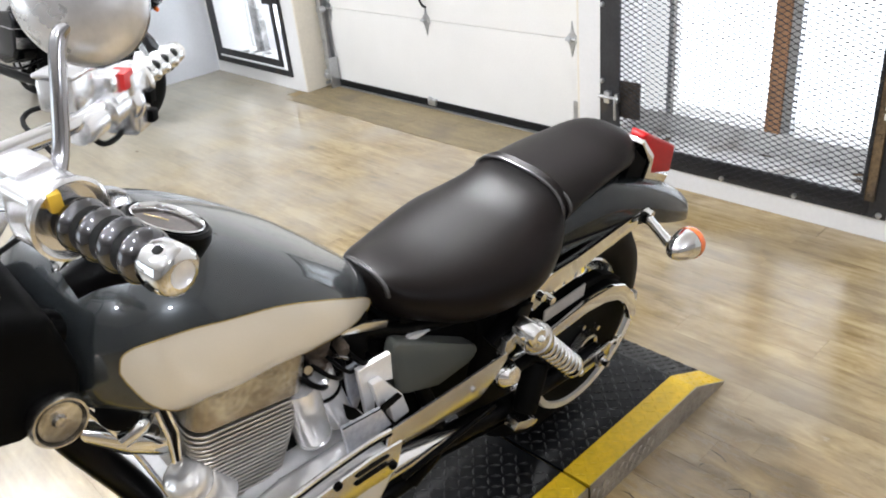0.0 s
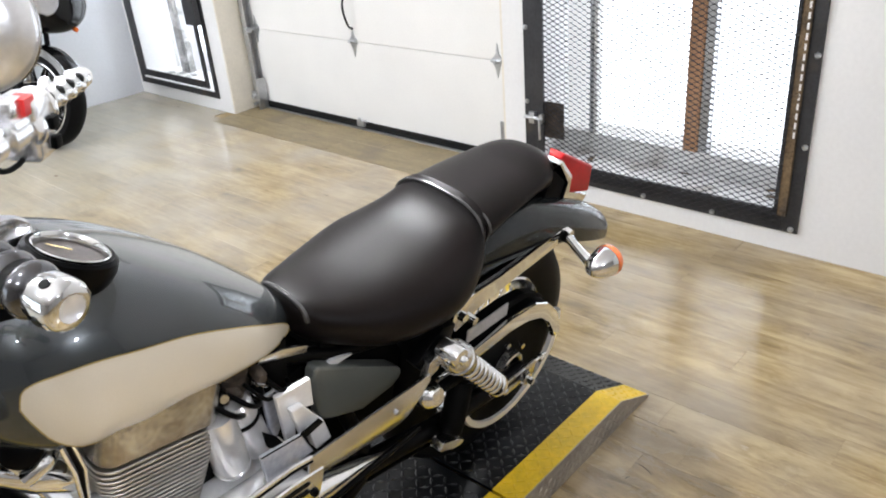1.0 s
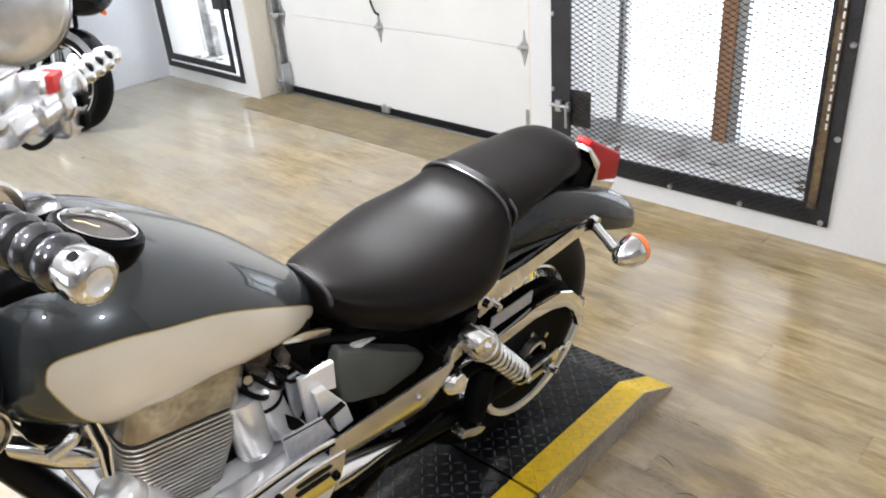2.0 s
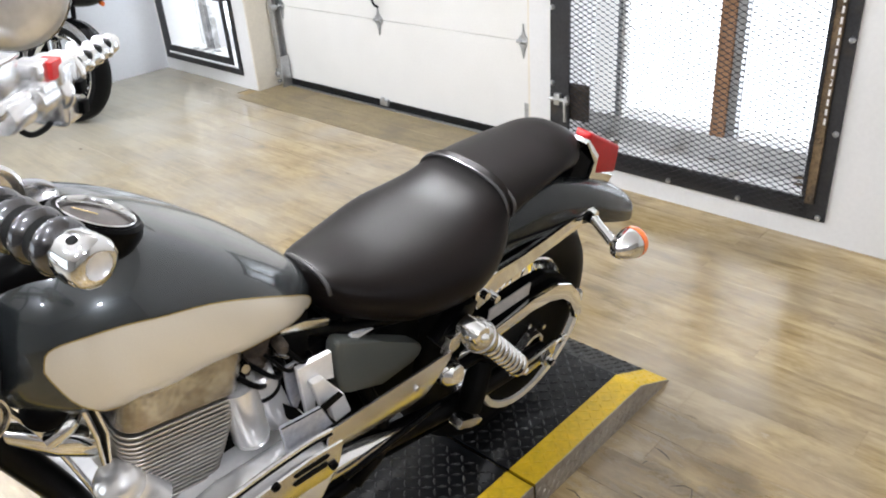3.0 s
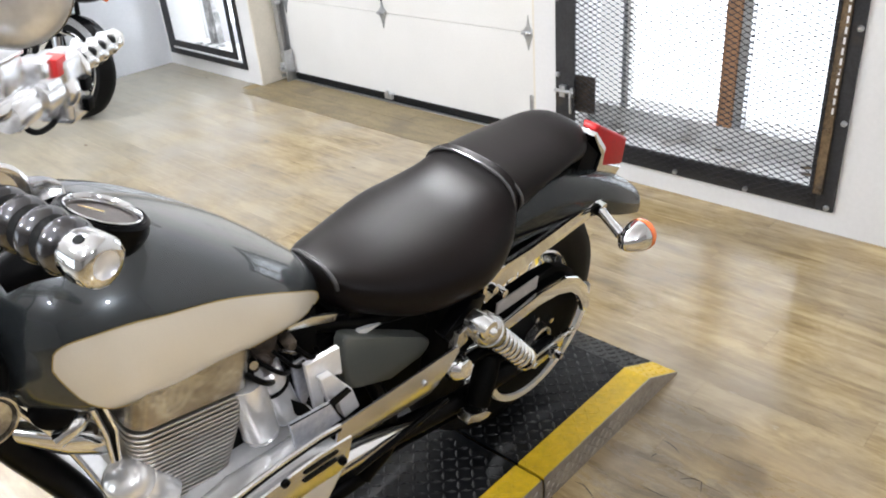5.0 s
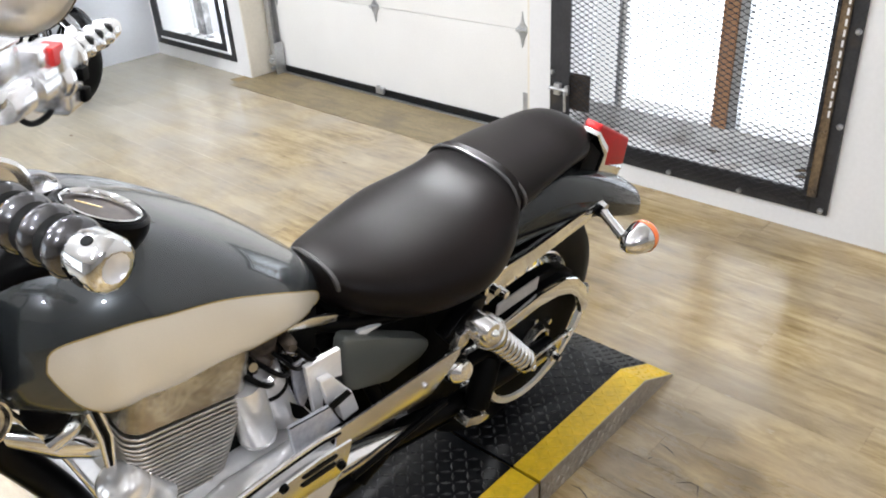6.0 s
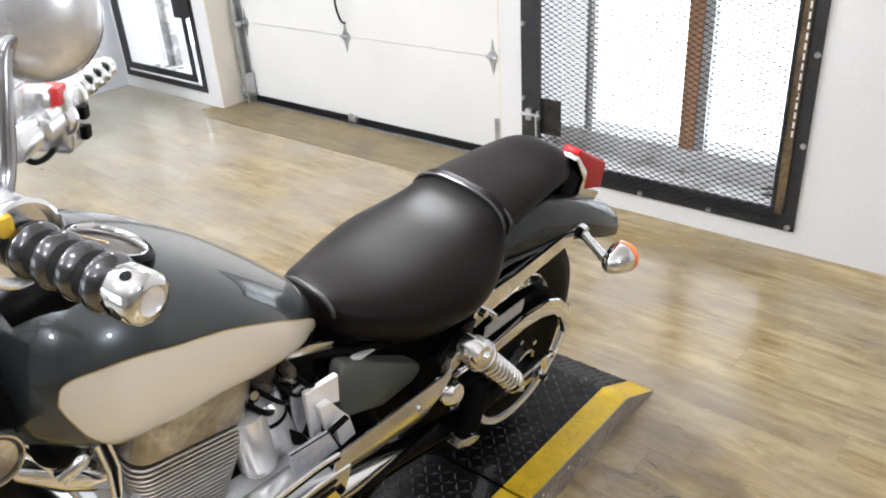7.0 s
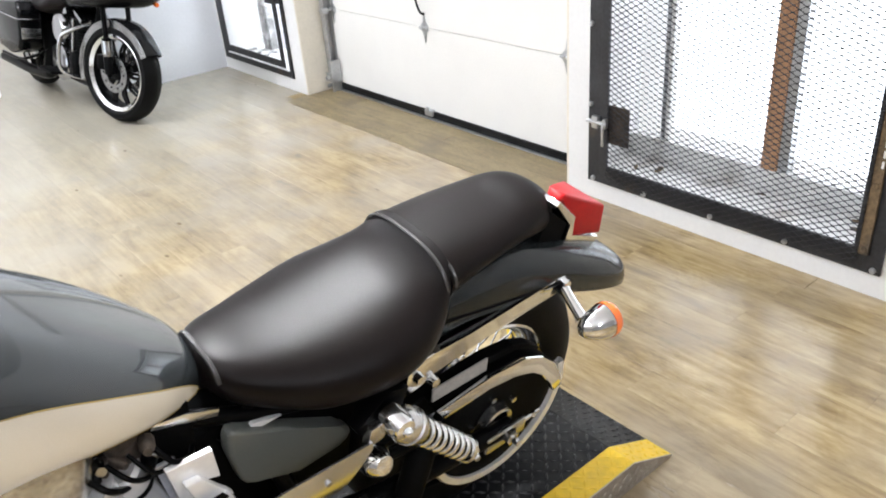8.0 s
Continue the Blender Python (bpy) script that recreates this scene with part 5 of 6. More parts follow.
def frame_and_stand():
    part("down_tube", tube(curve([(-1.10, 0, 0.93), (-1.060, -0.003, 0.735), (-0.984, -0.003, 0.52), (-0.95, -0.01, 0.30), (-0.88, -0.01, 0.21), (-0.70, -0.04, 0.2), (-0.5, -0.08, 0.24), (-0.45, -0.09, 0.36)]), 0.023, 16), BLACK_PAINT, cruiser, "black steel down tube")
    part("backbone", tube([(-1.10, 0, 0.93), (-0.85, 0, 0.80), (-0.55, 0, 0.69), (-0.20, 0, 0.62)], 0.024, 14), BLACK_PAINT, cruiser, "black frame backbone")
    for side in (-1, 1):
        part("seat_rail", tube(curve([(-0.60, side * 0.045, 0.66), (-0.45, side * 0.06, 0.60), (-0.25, side * 0.085, 0.575), (0.05, side * 0.090, 0.590)]), 0.014, 12), BLACK_PAINT, cruiser, "black seat rail")
        part("lower_rail", tube(curve([(-0.55, side * 0.045, 0.60), (-0.48, side * 0.06, 0.48), (-0.46, side * 0.11, 0.34), (-0.52, side * 0.10, 0.25)]), 0.016, 12), BLACK_PAINT, cruiser, "black frame tube")
        part("shock_mount", prism([(-0.37, 0.56), (-0.30, 0.61), (-0.26, 0.60), (-0.28, 0.55), (-0.34, 0.52)], side * 0.12, side * 0.15, 0.004), BLACK_PAINT, cruiser, "black shock mount")
    part("mount_lug", prism([(-0.36, 0.528), (-0.352, 0.568), (-0.315, 0.57), (-0.325, 0.535)], -0.168, -0.15, 0.003), BRUSHED, cruiser, "bright mounting lug")
    part("helmet_lock", spin([(0.0, 0.03), (0.018, 0.026), (0.027, 0.012), (0.030, 0.0), (0.026, -0.02)], (-0.335, -0.155, 0.468), (0.1, -1, 0.35), 28), CHROME, cruiser, "chrome domed helmet lock")
    # folded passenger peg
    a, b = Vector((-0.222, -0.150, 0.425)), Vector((-0.275, -0.172, 0.330))
    p = part("passenger_peg", tube([a, a.lerp(b, 0.06), a.lerp(b, 0.5), b.lerp(a, 0.05), b], [0.022, 0.026, 0.027, 0.026, 0.022], 20), BLACK_PLASTIC, cruiser, "black rubber passenger foot peg")
    part("peg_bracket", prism([(-0.325, 0.322), (-0.315, 0.342), (-0.265, 0.318), (-0.245, 0.30), (-0.258, 0.29), (-0.285, 0.302)], -0.192, -0.160, 0.005), BRUSHED, p, "alloy peg bracket")
    part("peg_arm", tube([(-0.30, -0.14, 0.44), (-0.24, -0.145, 0.44), (-0.215, -0.15, 0.432)], [0.012, 0.014, 0.018], 12), BLACK_PAINT, p)
    # gear linkage and lower bright pipe
    part("gear_rod", tube([(-0.62, -0.185, 0.43), (-0.36, -0.16, 0.40)], 0.006, 10), BLACK_PAINT, cruiser, "black gear linkage rod")
    part("lower_pipe", tube([(-0.66, -0.150, 0.437), (-0.60, -0.150, 0.428), (-0.50, -0.150, 0.398), (-0.43, -0.150, 0.376), (-0.415, -0.150, 0.371)], [0.024, 0.023, 0.015, 0.006, 0.002], 20), ALLOY, cruiser, "bright tapered lower pipe")
    part("side_stand", tube(curve([(-0.60, -0.13, 0.25), (-0.62, -0.20, 0.14), (-0.64, -0.262, -0.045)]), [0.013] * 9 + [0.011] * 8, 12), BLACK_PAINT, cruiser, "black side stand leg")
    part("stand_foot", spin([(0.0, 0.004), (0.028, 0.003), (0.03, -0.002), (0.0, -0.004)], (-0.642, -0.266, -0.046), (0, 0.19, 0.98), 16), BLACK_PAINT, cruiser)
    part("neck_cover", prism([(-1.27, 0.85), (-1.27, 0.985), (-1.12, 0.995), (-1.045, 0.965), (-1.03, 0.87), (-1.05, 0.795), (-1.11, 0.84)], -0.072, 0.150, 0.02, seg=3), BLACK_PLASTIC, cruiser, "black steering neck cover")
    part("brake_line", tube(curve([(-1.04, -0.045, 0.80), (-1.0, -0.045, 0.70), (-0.955, -0.04, 0.52), (-0.93, -0.04, 0.40)]), 0.0045, 8), CHROME, cruiser, "thin chrome brake line")
    horn = part("horn", spin([(0.0000, 0.0060), (0.0061, 0.0080), (0.0087, 0.0030), (0.0122, 0.0030), (0.0252, 0.0070), (0.0270, 0.0030), (0.0296, 0.0100), (0.0322, 0.0100), (0.0348, 0.0040), (0.0348, -0.0080), (0.0331, -0.0160), (0.0218, -0.0260), (0.0000, -0.0280)], (-1.076, -0.085, 0.836), (0.05, -1, 0.12), 40), BAND, cruiser, "round chrome horn")
    part("horn_bracket", tube([(-1.085, -0.06, 0.82), (-1.09, -0.01, 0.83)], 0.008, 8), BLACK_PAINT, horn)


frame_and_stand()

# ---- steering: fork, bars and controls, turned to the right
RAKE, STEER = radians(30), radians(-29)
HEAD = Vector((-1.13, 0, 0.90))
STEER_AXIS = Vector((math.sin(RAKE), 0, math.cos(RAKE)))
TURN_M = Matrix.Translation(HEAD) @ Matrix.Rotation(STEER, 4, STEER_AXIS) @ Matrix.Translation(-HEAD)


def turned(bm):
    bmesh.ops.transform(bm, matrix=TURN_M, verts=bm.verts)
    return bm


def steering():
    down = -STEER_AXIS
    for side in (-1, 1):
        top = HEAD + Vector((-0.045, side * 0.095, 0.06)) + STEER_AXIS * 0.06
        leg = part("fork_leg", turned(tube([top, top + down * 0.32], 0.0185, 18)), CHROME, cruiser, "chrome fork tube")
        part("fork_slider", turned(spin([(0.0185, 0.30), (0.027, 0.305), (0.027, 0.66), (0.02, 0.68), (0.0, 0.68)], top, down, 24)), BRUSHED, leg, "alloy fork slider")
    for k, h in enumerate((0.09, -0.09)):
        c = HEAD + STEER_AXIS * h + Vector((-0.03, 0, 0.03))
        x = Vector((0, 1, 0))
        bm = box((-0.045, -0.12, -0.014), (0.03, 0.12, 0.014), 0.012, m=Matrix.Translation(c) @ Matrix.Rotation(-RAKE, 4, "Y").inverted())
        part("fork_clamp", turned(bm), CHROME if k == 0 else BLACK_PAINT, cruiser, "polished top clamp" if k == 0 else "black lower clamp")
    part("headstock", tube([HEAD - STEER_AXIS * 0.09, HEAD + STEER_AXIS * 0.09], 0.032, 20), BLACK_PAINT, cruiser, "black steering head")
    part("headlamp", turned(spin([(0.0, -0.09), (0.04, -0.085), (0.072, -0.05), (0.082, 0.0), (0.085, 0.02), (0.078, 0.024), (0.0, 0.03)], HEAD + Vector((-0.19, 0, 0.03)), (-1, 0, 0.05), 36)), BLACK_PAINT, cruiser, "black headlamp shell")
    top = HEAD + STEER_AXIS * 0.11 + Vector((-0.03, 0, 0.03))
    for side in (-1, 1):
        part("bar_riser", turned(tube([top + Vector((0, side * 0.045, -0.02)), top + Vector((0.06, side * 0.04, 0.05))], 0.016, 16)), CHROME, cruiser, "chrome handlebar riser")
    mid = HEAD + Vector((0.045, 0.012, 0.20))
    pts = [LEFT_OUT.lerp(LEFT_IN, 0.5), LEFT_IN, LEFT_IN.lerp(LEFT_OUT, -0.45) + Vector((-0.012, 0, -0.008)), mid + Vector((-0.05, -0.075, 0.035)), mid + Vector((-0.018, -0.035, 0)), mid + Vector((0.018, 0.035, 0)),
           RIGHT_IN.lerp(RIGHT_OUT, -1.0) + Vector((-0.008, 0.0, 0.0)), RIGHT_IN.lerp(RIGHT_OUT, -0.45), RIGHT_IN, RIGHT_OUT.lerp(RIGHT_IN, 0.5)]
    bar = part("handlebar", tube(curve(pts), 0.0125, 16), CHROME, cruiser, "chrome pulled back handlebar")
    for side in (-1, 1):
        a, b = (LEFT_IN, LEFT_OUT) if side < 0 else (RIGHT_IN, RIGHT_OUT)
        d = (b - a).normalized()
        L = (b - a).length
        prof = [(0.0, -0.005), (0.020, -0.004), (0.021, 0.002)]
        n = 4
        for k in range(n):
            s0 = 0.006 + (L - 0.036) * k / n
            seg = (L - 0.036) / n
            for j in range(9):
                t = j / 8
                prof.append((0.0152 + (0.0092 if side < 0 else 0.002) * math.sin(math.pi * t) ** 0.85, s0 + seg * t))
        prof += [(0.0135, L - 0.03), (0.0, L - 0.03)]
        grip = part("grip", spin(prof, a, d, 32), GRIP_MAT if side < 0 else BRUSHED, bar, "ribbed chrome and black grip")
        if side < 0:
            part("grip_core", tube([a + d * 0.004, a + d * (L - 0.034)], 0.0200, 24), SEAL, grip, "black rubber between the ribs")
        x, y = frame_axes(d)
        for k in range(n if side > 0 else 0):
            s0 = 0.006 + (L - 0.036) * (k + 0.5) / n
            for q in range(6):
                an = 2 * math.pi * q / 6 + 0.35
                e = x * math.cos(an) + y * math.sin(an)
                bm = spin([(0.0, 0.0065), (0.005, 0.0055), (0.0080, 0.0025), (0.0085, -0.004)], a + d * s0 + e * 0.0140, e, 12)
                part("grip_pad", bm, SEAL if q % 2 else CHROME, grip, "black rubber pad" if q % 2 else "chrome stud")
        if side > 0:
            tip = [(0.0150, L - 0.034), (0.0175, L - 0.028), (0.0165, L - 0.010), (0.011, L + 0.004), (0.0, L + 0.008)]
        else:
            tip = [(0.015, L - 0.032), (0.0205, L - 0.03), (0.022, L - 0.024), (0.022, L - 0.008), (0.0205, L - 0.003), (0.017, L), (0.012, L + 0.001)]
        endp = part("bar_end", spin(tip, a, d, 12), CHROME, bar, "chrome faceted bar end", smooth=True)
        if side < 0:
            part("bar_end_cap", spin([(0.0, L - 0.003), (0.009, L - 0.0025), (0.0125, L + 0.0005), (0.0115, L - 0.006)], a, d, 24), RING_ALLOY, endp, "pale end plug")
        for q in range(4 if side < 0 else 0):
            an = 2 * math.pi * q / 4 + 0.3
            e = x * math.cos(an) + y * math.sin(an)
            part("bar_end_hole", spin([(0.0, 0.0008), (0.0045, 0.0008), (0.0045, -0.002)], a + d * (L - 0.015) + e * 0.0215, e, 10), SEAL, endp)
        # switch housing
        hm = Matrix.Translation(a - d * 0.03) @ d.to_track_quat("X", "Z").to_matrix().to_4x4()
        sw = part("switch_housing", box((-0.03, -0.026, -0.032 if side < 0 else -0.060), (0.027, 0.026, 0.03), 0.012, m=hm, seg=3), HOUSING, bar, "bright alloy switch housing")
        if side > 0:
            part("housing_drum", spin([(0.0, -0.062), (0.027, -0.060), (0.032, -0.053), (0.032, -0.040), (0.028, -0.036)], a + Vector((0, 0, -0.016)), d, 36), ALLOY, sw, "round bright housing drum")
            part("throttle_barrel", spin([(0.0, -0.175), (0.018, -0.173), (0.021, -0.165), (0.021, -0.125), (0.016, -0.122), (0.016, -0.112), (0.024, -0.108), (0.024, -0.060)], a + Vector((0, 0, -0.012)), d, 32), HOUSING, sw, "grooved bright barrel")
            rm = Matrix.Translation(a - d * 0.128 + Vector((-0.02, 0.01, 0.034))) @ d.to_track_quat("X", "Z").to_matrix().to_4x4()
            res = part("brake_reservoir", box((-0.028, -0.024, -0.024), (0.028, 0.024, 0.018), 0.006, m=rm), HOUSING, sw, "square bright brake fluid reservoir")
            part("reservoir_lid", box((-0.030, -0.026, 0.0185), (0.030, 0.026, 0.025), 0.003, m=rm), HOUSING, res, "flat reservoir lid")
            loop = [a - d * 0.05 + Vector((0, 0, -0.050)), a - d * 0.065 + Vector((-0.01, -0.01, -0.054)), a - d * 0.10 + Vector((-0.01, 0.0, -0.054)), a - d * 0.125 + Vector((-0.01, 0.02, -0.035))]
            part("throttle_cable", tube(curve(loop), 0.004, 8), SEAL, sw, "black throttle cable loop")
        part("switch", box((-0.015, -0.012, -0.014), (0.015, 0.012, 0.010), 0.003, m=Matrix.Translation((-0.818, 0.172, 1.100)) @ d.to_track_quat("X", "Z").to_matrix().to_4x4()) if side > 0 else box((-0.006, -0.006, -0.009), (0.006, 0.006, 0.009), 0.003, m=Matrix.Translation((-1.050, -0.222, 1.192))), RED_SWITCH if side > 0 else YELLOW_SWITCH, sw, "red kill switch" if side > 0 else "yellow switch")
        for k in range(2 if side > 0 else 0):
            part("button", box((0.006, -0.034, -0.050 + 0.028 * k), (0.026, -0.024, -0.032 + 0.028 * k), 0.003, m=hm), BLACK_PLASTIC, sw)
        # lever, its perch and the mirror
        ahead = Vector((-0.87, 0.47, -0.1))
        fwd = ahead - d * ahead.dot(d)
        fwd.normalize()
        part("grip_flange", spin([(0.014, -0.010), (0.032, -0.010), (0.037, -0.004), (0.038, 0.004), (0.035, 0.006), (0.030, -0.002), (0.014, -0.002)] if side < 0 else [(0.014, -0.006), (0.029, -0.006), (0.031, -0.003), (0.031, 0.003), (0.028, 0.006), (0.014, 0.006)], a, d, 36, closed=True), ALLOY, bar, "bright grip flange")
        perch = a - d * (0.075 if side > 0 else 0.060)
        part("lever_perch", tube([perch - d * 0.022, perch + d * 0.022], 0.021, 20), HOUSING, bar, "alloy lever perch")
        lev = [perch + fwd * 0.035, perch + d * 0.04 + fwd * 0.055, perch + d * 0.12 + fwd * 0.06 + Vector((0, 0, -0.006)), perch + d * 0.2 + fwd * 0.052 + Vector((0, 0, -0.008)), perch + d * 0.235 + fwd * 0.056]
        if side < 0:
            lev = [Vector(q) for q in ((-1.085, -0.165, 1.160), (-1.112, -0.20, 1.160), (-1.124, -0.228, 1.160), (-1.128, -0.25, 1.160), (-1.128, -0.27, 1.160))]
        part("lever", tube(curve(lev), [0.011] * 9 + [0.008] * 20 + [0.009] * 4, 12), HOUSING, bar, "polished hand lever")
        part("reservoir" if side > 0 else "cable_boss", box((-0.022, -0.016, 0.010), (0.022, 0.022, 0.036), 0.007, m=Matrix.Translation(perch) @ d.to_track_quat("X", "Z").to_matrix().to_4x4()), HOUSING, bar)
        base = perch + Vector((0, 0, 0.03))
        cab = [perch + fwd * 0.03, perch + fwd * 0.09 - d * 0.06, perch + Vector((-0.12, -side * 0.10, -0.06)), HEAD + Vector((-0.10, side * 0.05, 0.02)), HEAD + Vector((-0.02, side * 0.06, -0.10))]
        part("control_cable", tube(curve(cab), 0.0034, 8), SEAL, bar, "black control cable")
        if side > 0:
            continue
        cab = [perch - d * 0.02, perch - d * 0.09 + Vector((0, 0, -0.035)), Vector((mid.x - 0.02, side * 0.10, mid.z - 0.05)), HEAD + Vector((0.02, side * 0.045, 0.02))]
        part("control_cable", tube(curve(cab), 0.0034, 8), SEAL, bar, "black control cable")
        stem = [Vector(q) for q in ((-1.044, -0.182, 1.160), (-1.016, -0.158, 1.196), (-1.000, -0.144, 1.243), (-0.984, -0.129, 1.284), (-0.968, -0.128, 1.297), (-0.948, -0.130, 1.309))]
        mi = part("mirror", tube(curve(stem), 0.0075, 14), DARK_CHROME, cruiser, "chrome mirror on a tall stem")
        hc, face = Vector((-0.953, -0.114, 1.311)), Vector((0.48, 0.83, -0.26))
        bm = spin([(0.0, -0.026), (0.02, -0.0245), (0.04, -0.019), (0.055, -0.009), (0.060, 0.0), (0.060, 0.005)], (0, 0, 0), (1, 0, 0), 48)
        rim = spin([(0.060, 0.004), (0.0615, 0.006), (0.0615, 0.010), (0.058, 0.011), (0.0, 0.009)], (0, 0, 0), (1, 0, 0), 48)
        turn = Matrix.Translation(hc) @ face.to_track_quat("X", "Z").to_matrix().to_4x4() @ Matrix.Rotation(radians(-20), 4, "X") @ Matrix.Diagonal((1.0, 0.94, 1.02, 1))
        for b in (bm, rim):
            bmesh.ops.transform(b, matrix=turn, verts=b.verts)
        part("mirror_rim", rim, DARK_CHROME, mi, "dark chrome mirror rim")
        part("mirror_head", bm, MIRROR_BACK, mi, "oval chrome mirror head")
    fw_c = HEAD + STEER_AXIS * (-0.68) + Vector((-0.045, 0, 0.06))
    fw_c.z, fw_c.x = 0.335, -1.60
    w = wheel("front_wheel", fw_c, 0.332, 0.245, 0.05, cruiser, "black front tyre on a wire spoked wheel")
    for ob in (w, *w.children):
        if ob is w or ob.name.startswith(("rim", "hub")):
            ob.data.transform(TURN_M)
        else:
            ob.matrix_basis = TURN_M @ ob.matrix_basis
    ff = [(0.345, -0.06), (0.352, -0.05), (0.357, 0.0), (0.352, 0.05), (0.345, 0.06), (0.342, 0.05), (0.350, 0.0), (0.342, -0.05)]
    part("front_fender", turned(spin(ff, fw_c, (0, 1, 0), 40, arc=(radians(-150), radians(-40)), closed=True)), TANK_PAINT, cruiser, "dark grey metallic front fender")


LEFT_IN, LEFT_OUT = Vector((-1.040, -0.216, 1.168)), Vector((-1.011, -0.352, 1.172))
RIGHT_IN, RIGHT_OUT = Vector((-0.785, 0.216, 1.068)), Vector((-0.654, 0.333, 1.045))
GRIP_MAT = material("smoked_chrome_grip", (0.17, 0.17, 0.18), 0.18, 1.0, var=0.2, scale=30, fine=90, bump=0)
HOUSING = material("silver_painted_alloy", (0.82, 0.82, 0.83), 0.24, 0.85, var=0.05, scale=20, fine=100, bump=0)
steering()

# ---------------------------------------------------------------- the black touring motorcycle by the wall
# its own axes: u to its rear from the front axle, v to its right, w up from the floor
bagger = thing("touring_motorcycle", pose(1.495, 5.04, 0.003, 12, 0, 93) @ Matrix.Scale(0.87, 4), "gloss black touring motorcycle with chrome wheels and saddlebags on the floor", "motorcycle")


def body_section(u, a, vals):
    top, bot, hw = vals
    c, s = math.cos(2 * math.pi * a), math.sin(2 * math.pi * a)
    belt = bot + (top - bot) * 0.38
    if s >= 0:
        return Vector((u, hw * sgnpow(c, 0.72), belt + (top - belt) * sgnpow(s, 0.82)))
    return Vector((u, hw * (0.86 + 0.14 * (1 + s)) * sgnpow(c, 0.5), belt + (belt - bot) * sgnpow(s, 0.7)))


def touring_bike():
    st = Matrix.Rotation(radians(17), 4, "Z")

    def steered(bm):
        bmesh.ops.transform(bm, matrix=st, verts=bm.verts)
        return bm
    R, rim_r, half = 0.333, 0.254, 0.080

    def touring_wheel(name, c, mat, parent, alloy):
        c = Vector(c)
        fix = (lambda b: steered(b)) if mat else (lambda b: b)
        tyre = [(rim_r - 0.006, -half * 0.7), (rim_r + 0.02, -half * 0.95), (R - 0.03, -half * 0.9), (R - 0.006, -half * 0.5), (R, 0), (R - 0.006, half * 0.5), (R - 0.03, half * 0.9), (rim_r + 0.02, half * 0.95), (rim_r - 0.006, half * 0.7)]
        w = part(name, fix(spin(tyre, c, (0, 1, 0), 64)), RUBBER, parent, "black tyre on a chrome cast wheel")
        rim = [(rim_r + 0.008, -half * 0.8), (rim_r, -half * 0.86), (rim_r - 0.024, -half * 0.66), (rim_r - 0.028, -half * 0.3), (rim_r - 0.03, 0), (rim_r - 0.028, half * 0.3), (rim_r - 0.024, half * 0.66), (rim_r, half * 0.86), (rim_r + 0.008, half * 0.8)]
        part("rim", fix(spin(rim[2:7], c, (0, 1, 0), 64)), BLACK_PAINT, w, "black cast rim")
        for lip in (rim[:3], rim[6:]):
            part("rim_lip", fix(spin(lip, c, (0, 1, 0), 64)), CHROME, w, "polished rim lip")
        part("hub", fix(spin([(0.0, -0.06), (0.045, -0.055), (0.055, -0.03), (0.055, 0.03), (0.045, 0.055), (0.0, 0.06)], c, (0, 1, 0), 32)), BLACK_PAINT, w)
        for k in range(10):
            a = 2 * math.pi * k / 10
            bm = bmesh.new()
            for da in (-0.12, 0.12):
                p0 = c + Vector((0.045 * math.cos(a), 0, 0.045 * math.sin(a)))
                p1 = c + Vector((0.15 * math.cos(a + da * 0.9), 0.03, 0.15 * math.sin(a + da * 0.9)))
                p2 = c + Vector((0.212 * math.cos(a + da * 0.5), 0.02, 0.212 * math.sin(a + da * 0.5)))
                tube([p0, p1, p2], [0.014, 0.011, 0.009], 8, bm)
            part("spoke", fix(bm), BIKE_BLACK, w)
        for s in (-1, 1):
            d = part("brake_disc", fix(spin([(0.075, s * 0.068), (0.128, s * 0.068), (0.128, s * 0.073), (0.075, s * 0.073)], c, (0, 1, 0), 48, closed=True)), BRUSHED, w, "drilled steel brake disc")
            for k in range(10):
                a = 2 * math.pi * k / 10
                part("disc_hole", fix(spin([(0.0, 0.001), (0.008, 0.001), (0.008, -0.002)], c + Vector((0.10 * math.cos(a), s * 0.0735, 0.10 * math.sin(a))), (0, s, 0), 10)), SEAL, d)
        return w
    touring_wheel("front_wheel", (0, 0, R), True, bagger, True)
    touring_wheel("rear_wheel", (1.62, 0, R), False, bagger, True)
    ff = [(R + 0.004, -0.068), (R + 0.018, -0.064), (R + 0.029, -0.035), (R + 0.032, 0), (R + 0.029, 0.035), (R + 0.018, 0.064), (R + 0.004, 0.068), (R + 0.015, 0.058), (R + 0.025, 0), (R + 0.015, -0.058)]
    part("front_fender", steered(spin(ff, (0, 0, R), (0, 1, 0), 48, arc=(radians(-154), radians(14)), closed=True)), BIKE_BLACK, bagger, "gloss black front fender")
    for s in (-1, 1):
        part("fender_trim", steered(spin([(R - 0.026, s * 0.070), (R + 0.020, s * 0.067), (R + 0.020, s * 0.071), (R - 0.026, s * 0.074)], (0, 0, R), (0, 1, 0), 40, arc=(radians(-155), radians(14)), closed=True)), BRUSHED, bagger, "bright fender trim")
        part("fork_leg", steered(tube([(0.0, s * 0.10, R), (0.012, s * 0.10, 0.50), (0.018, s * 0.10, 0.565), (0.019, s * 0.10, 0.575), (0.04, s * 0.10, 0.82)], [0.032, 0.032, 0.032, 0.017, 0.017], 16)), BLACK_PAINT, bagger, "black fork leg")
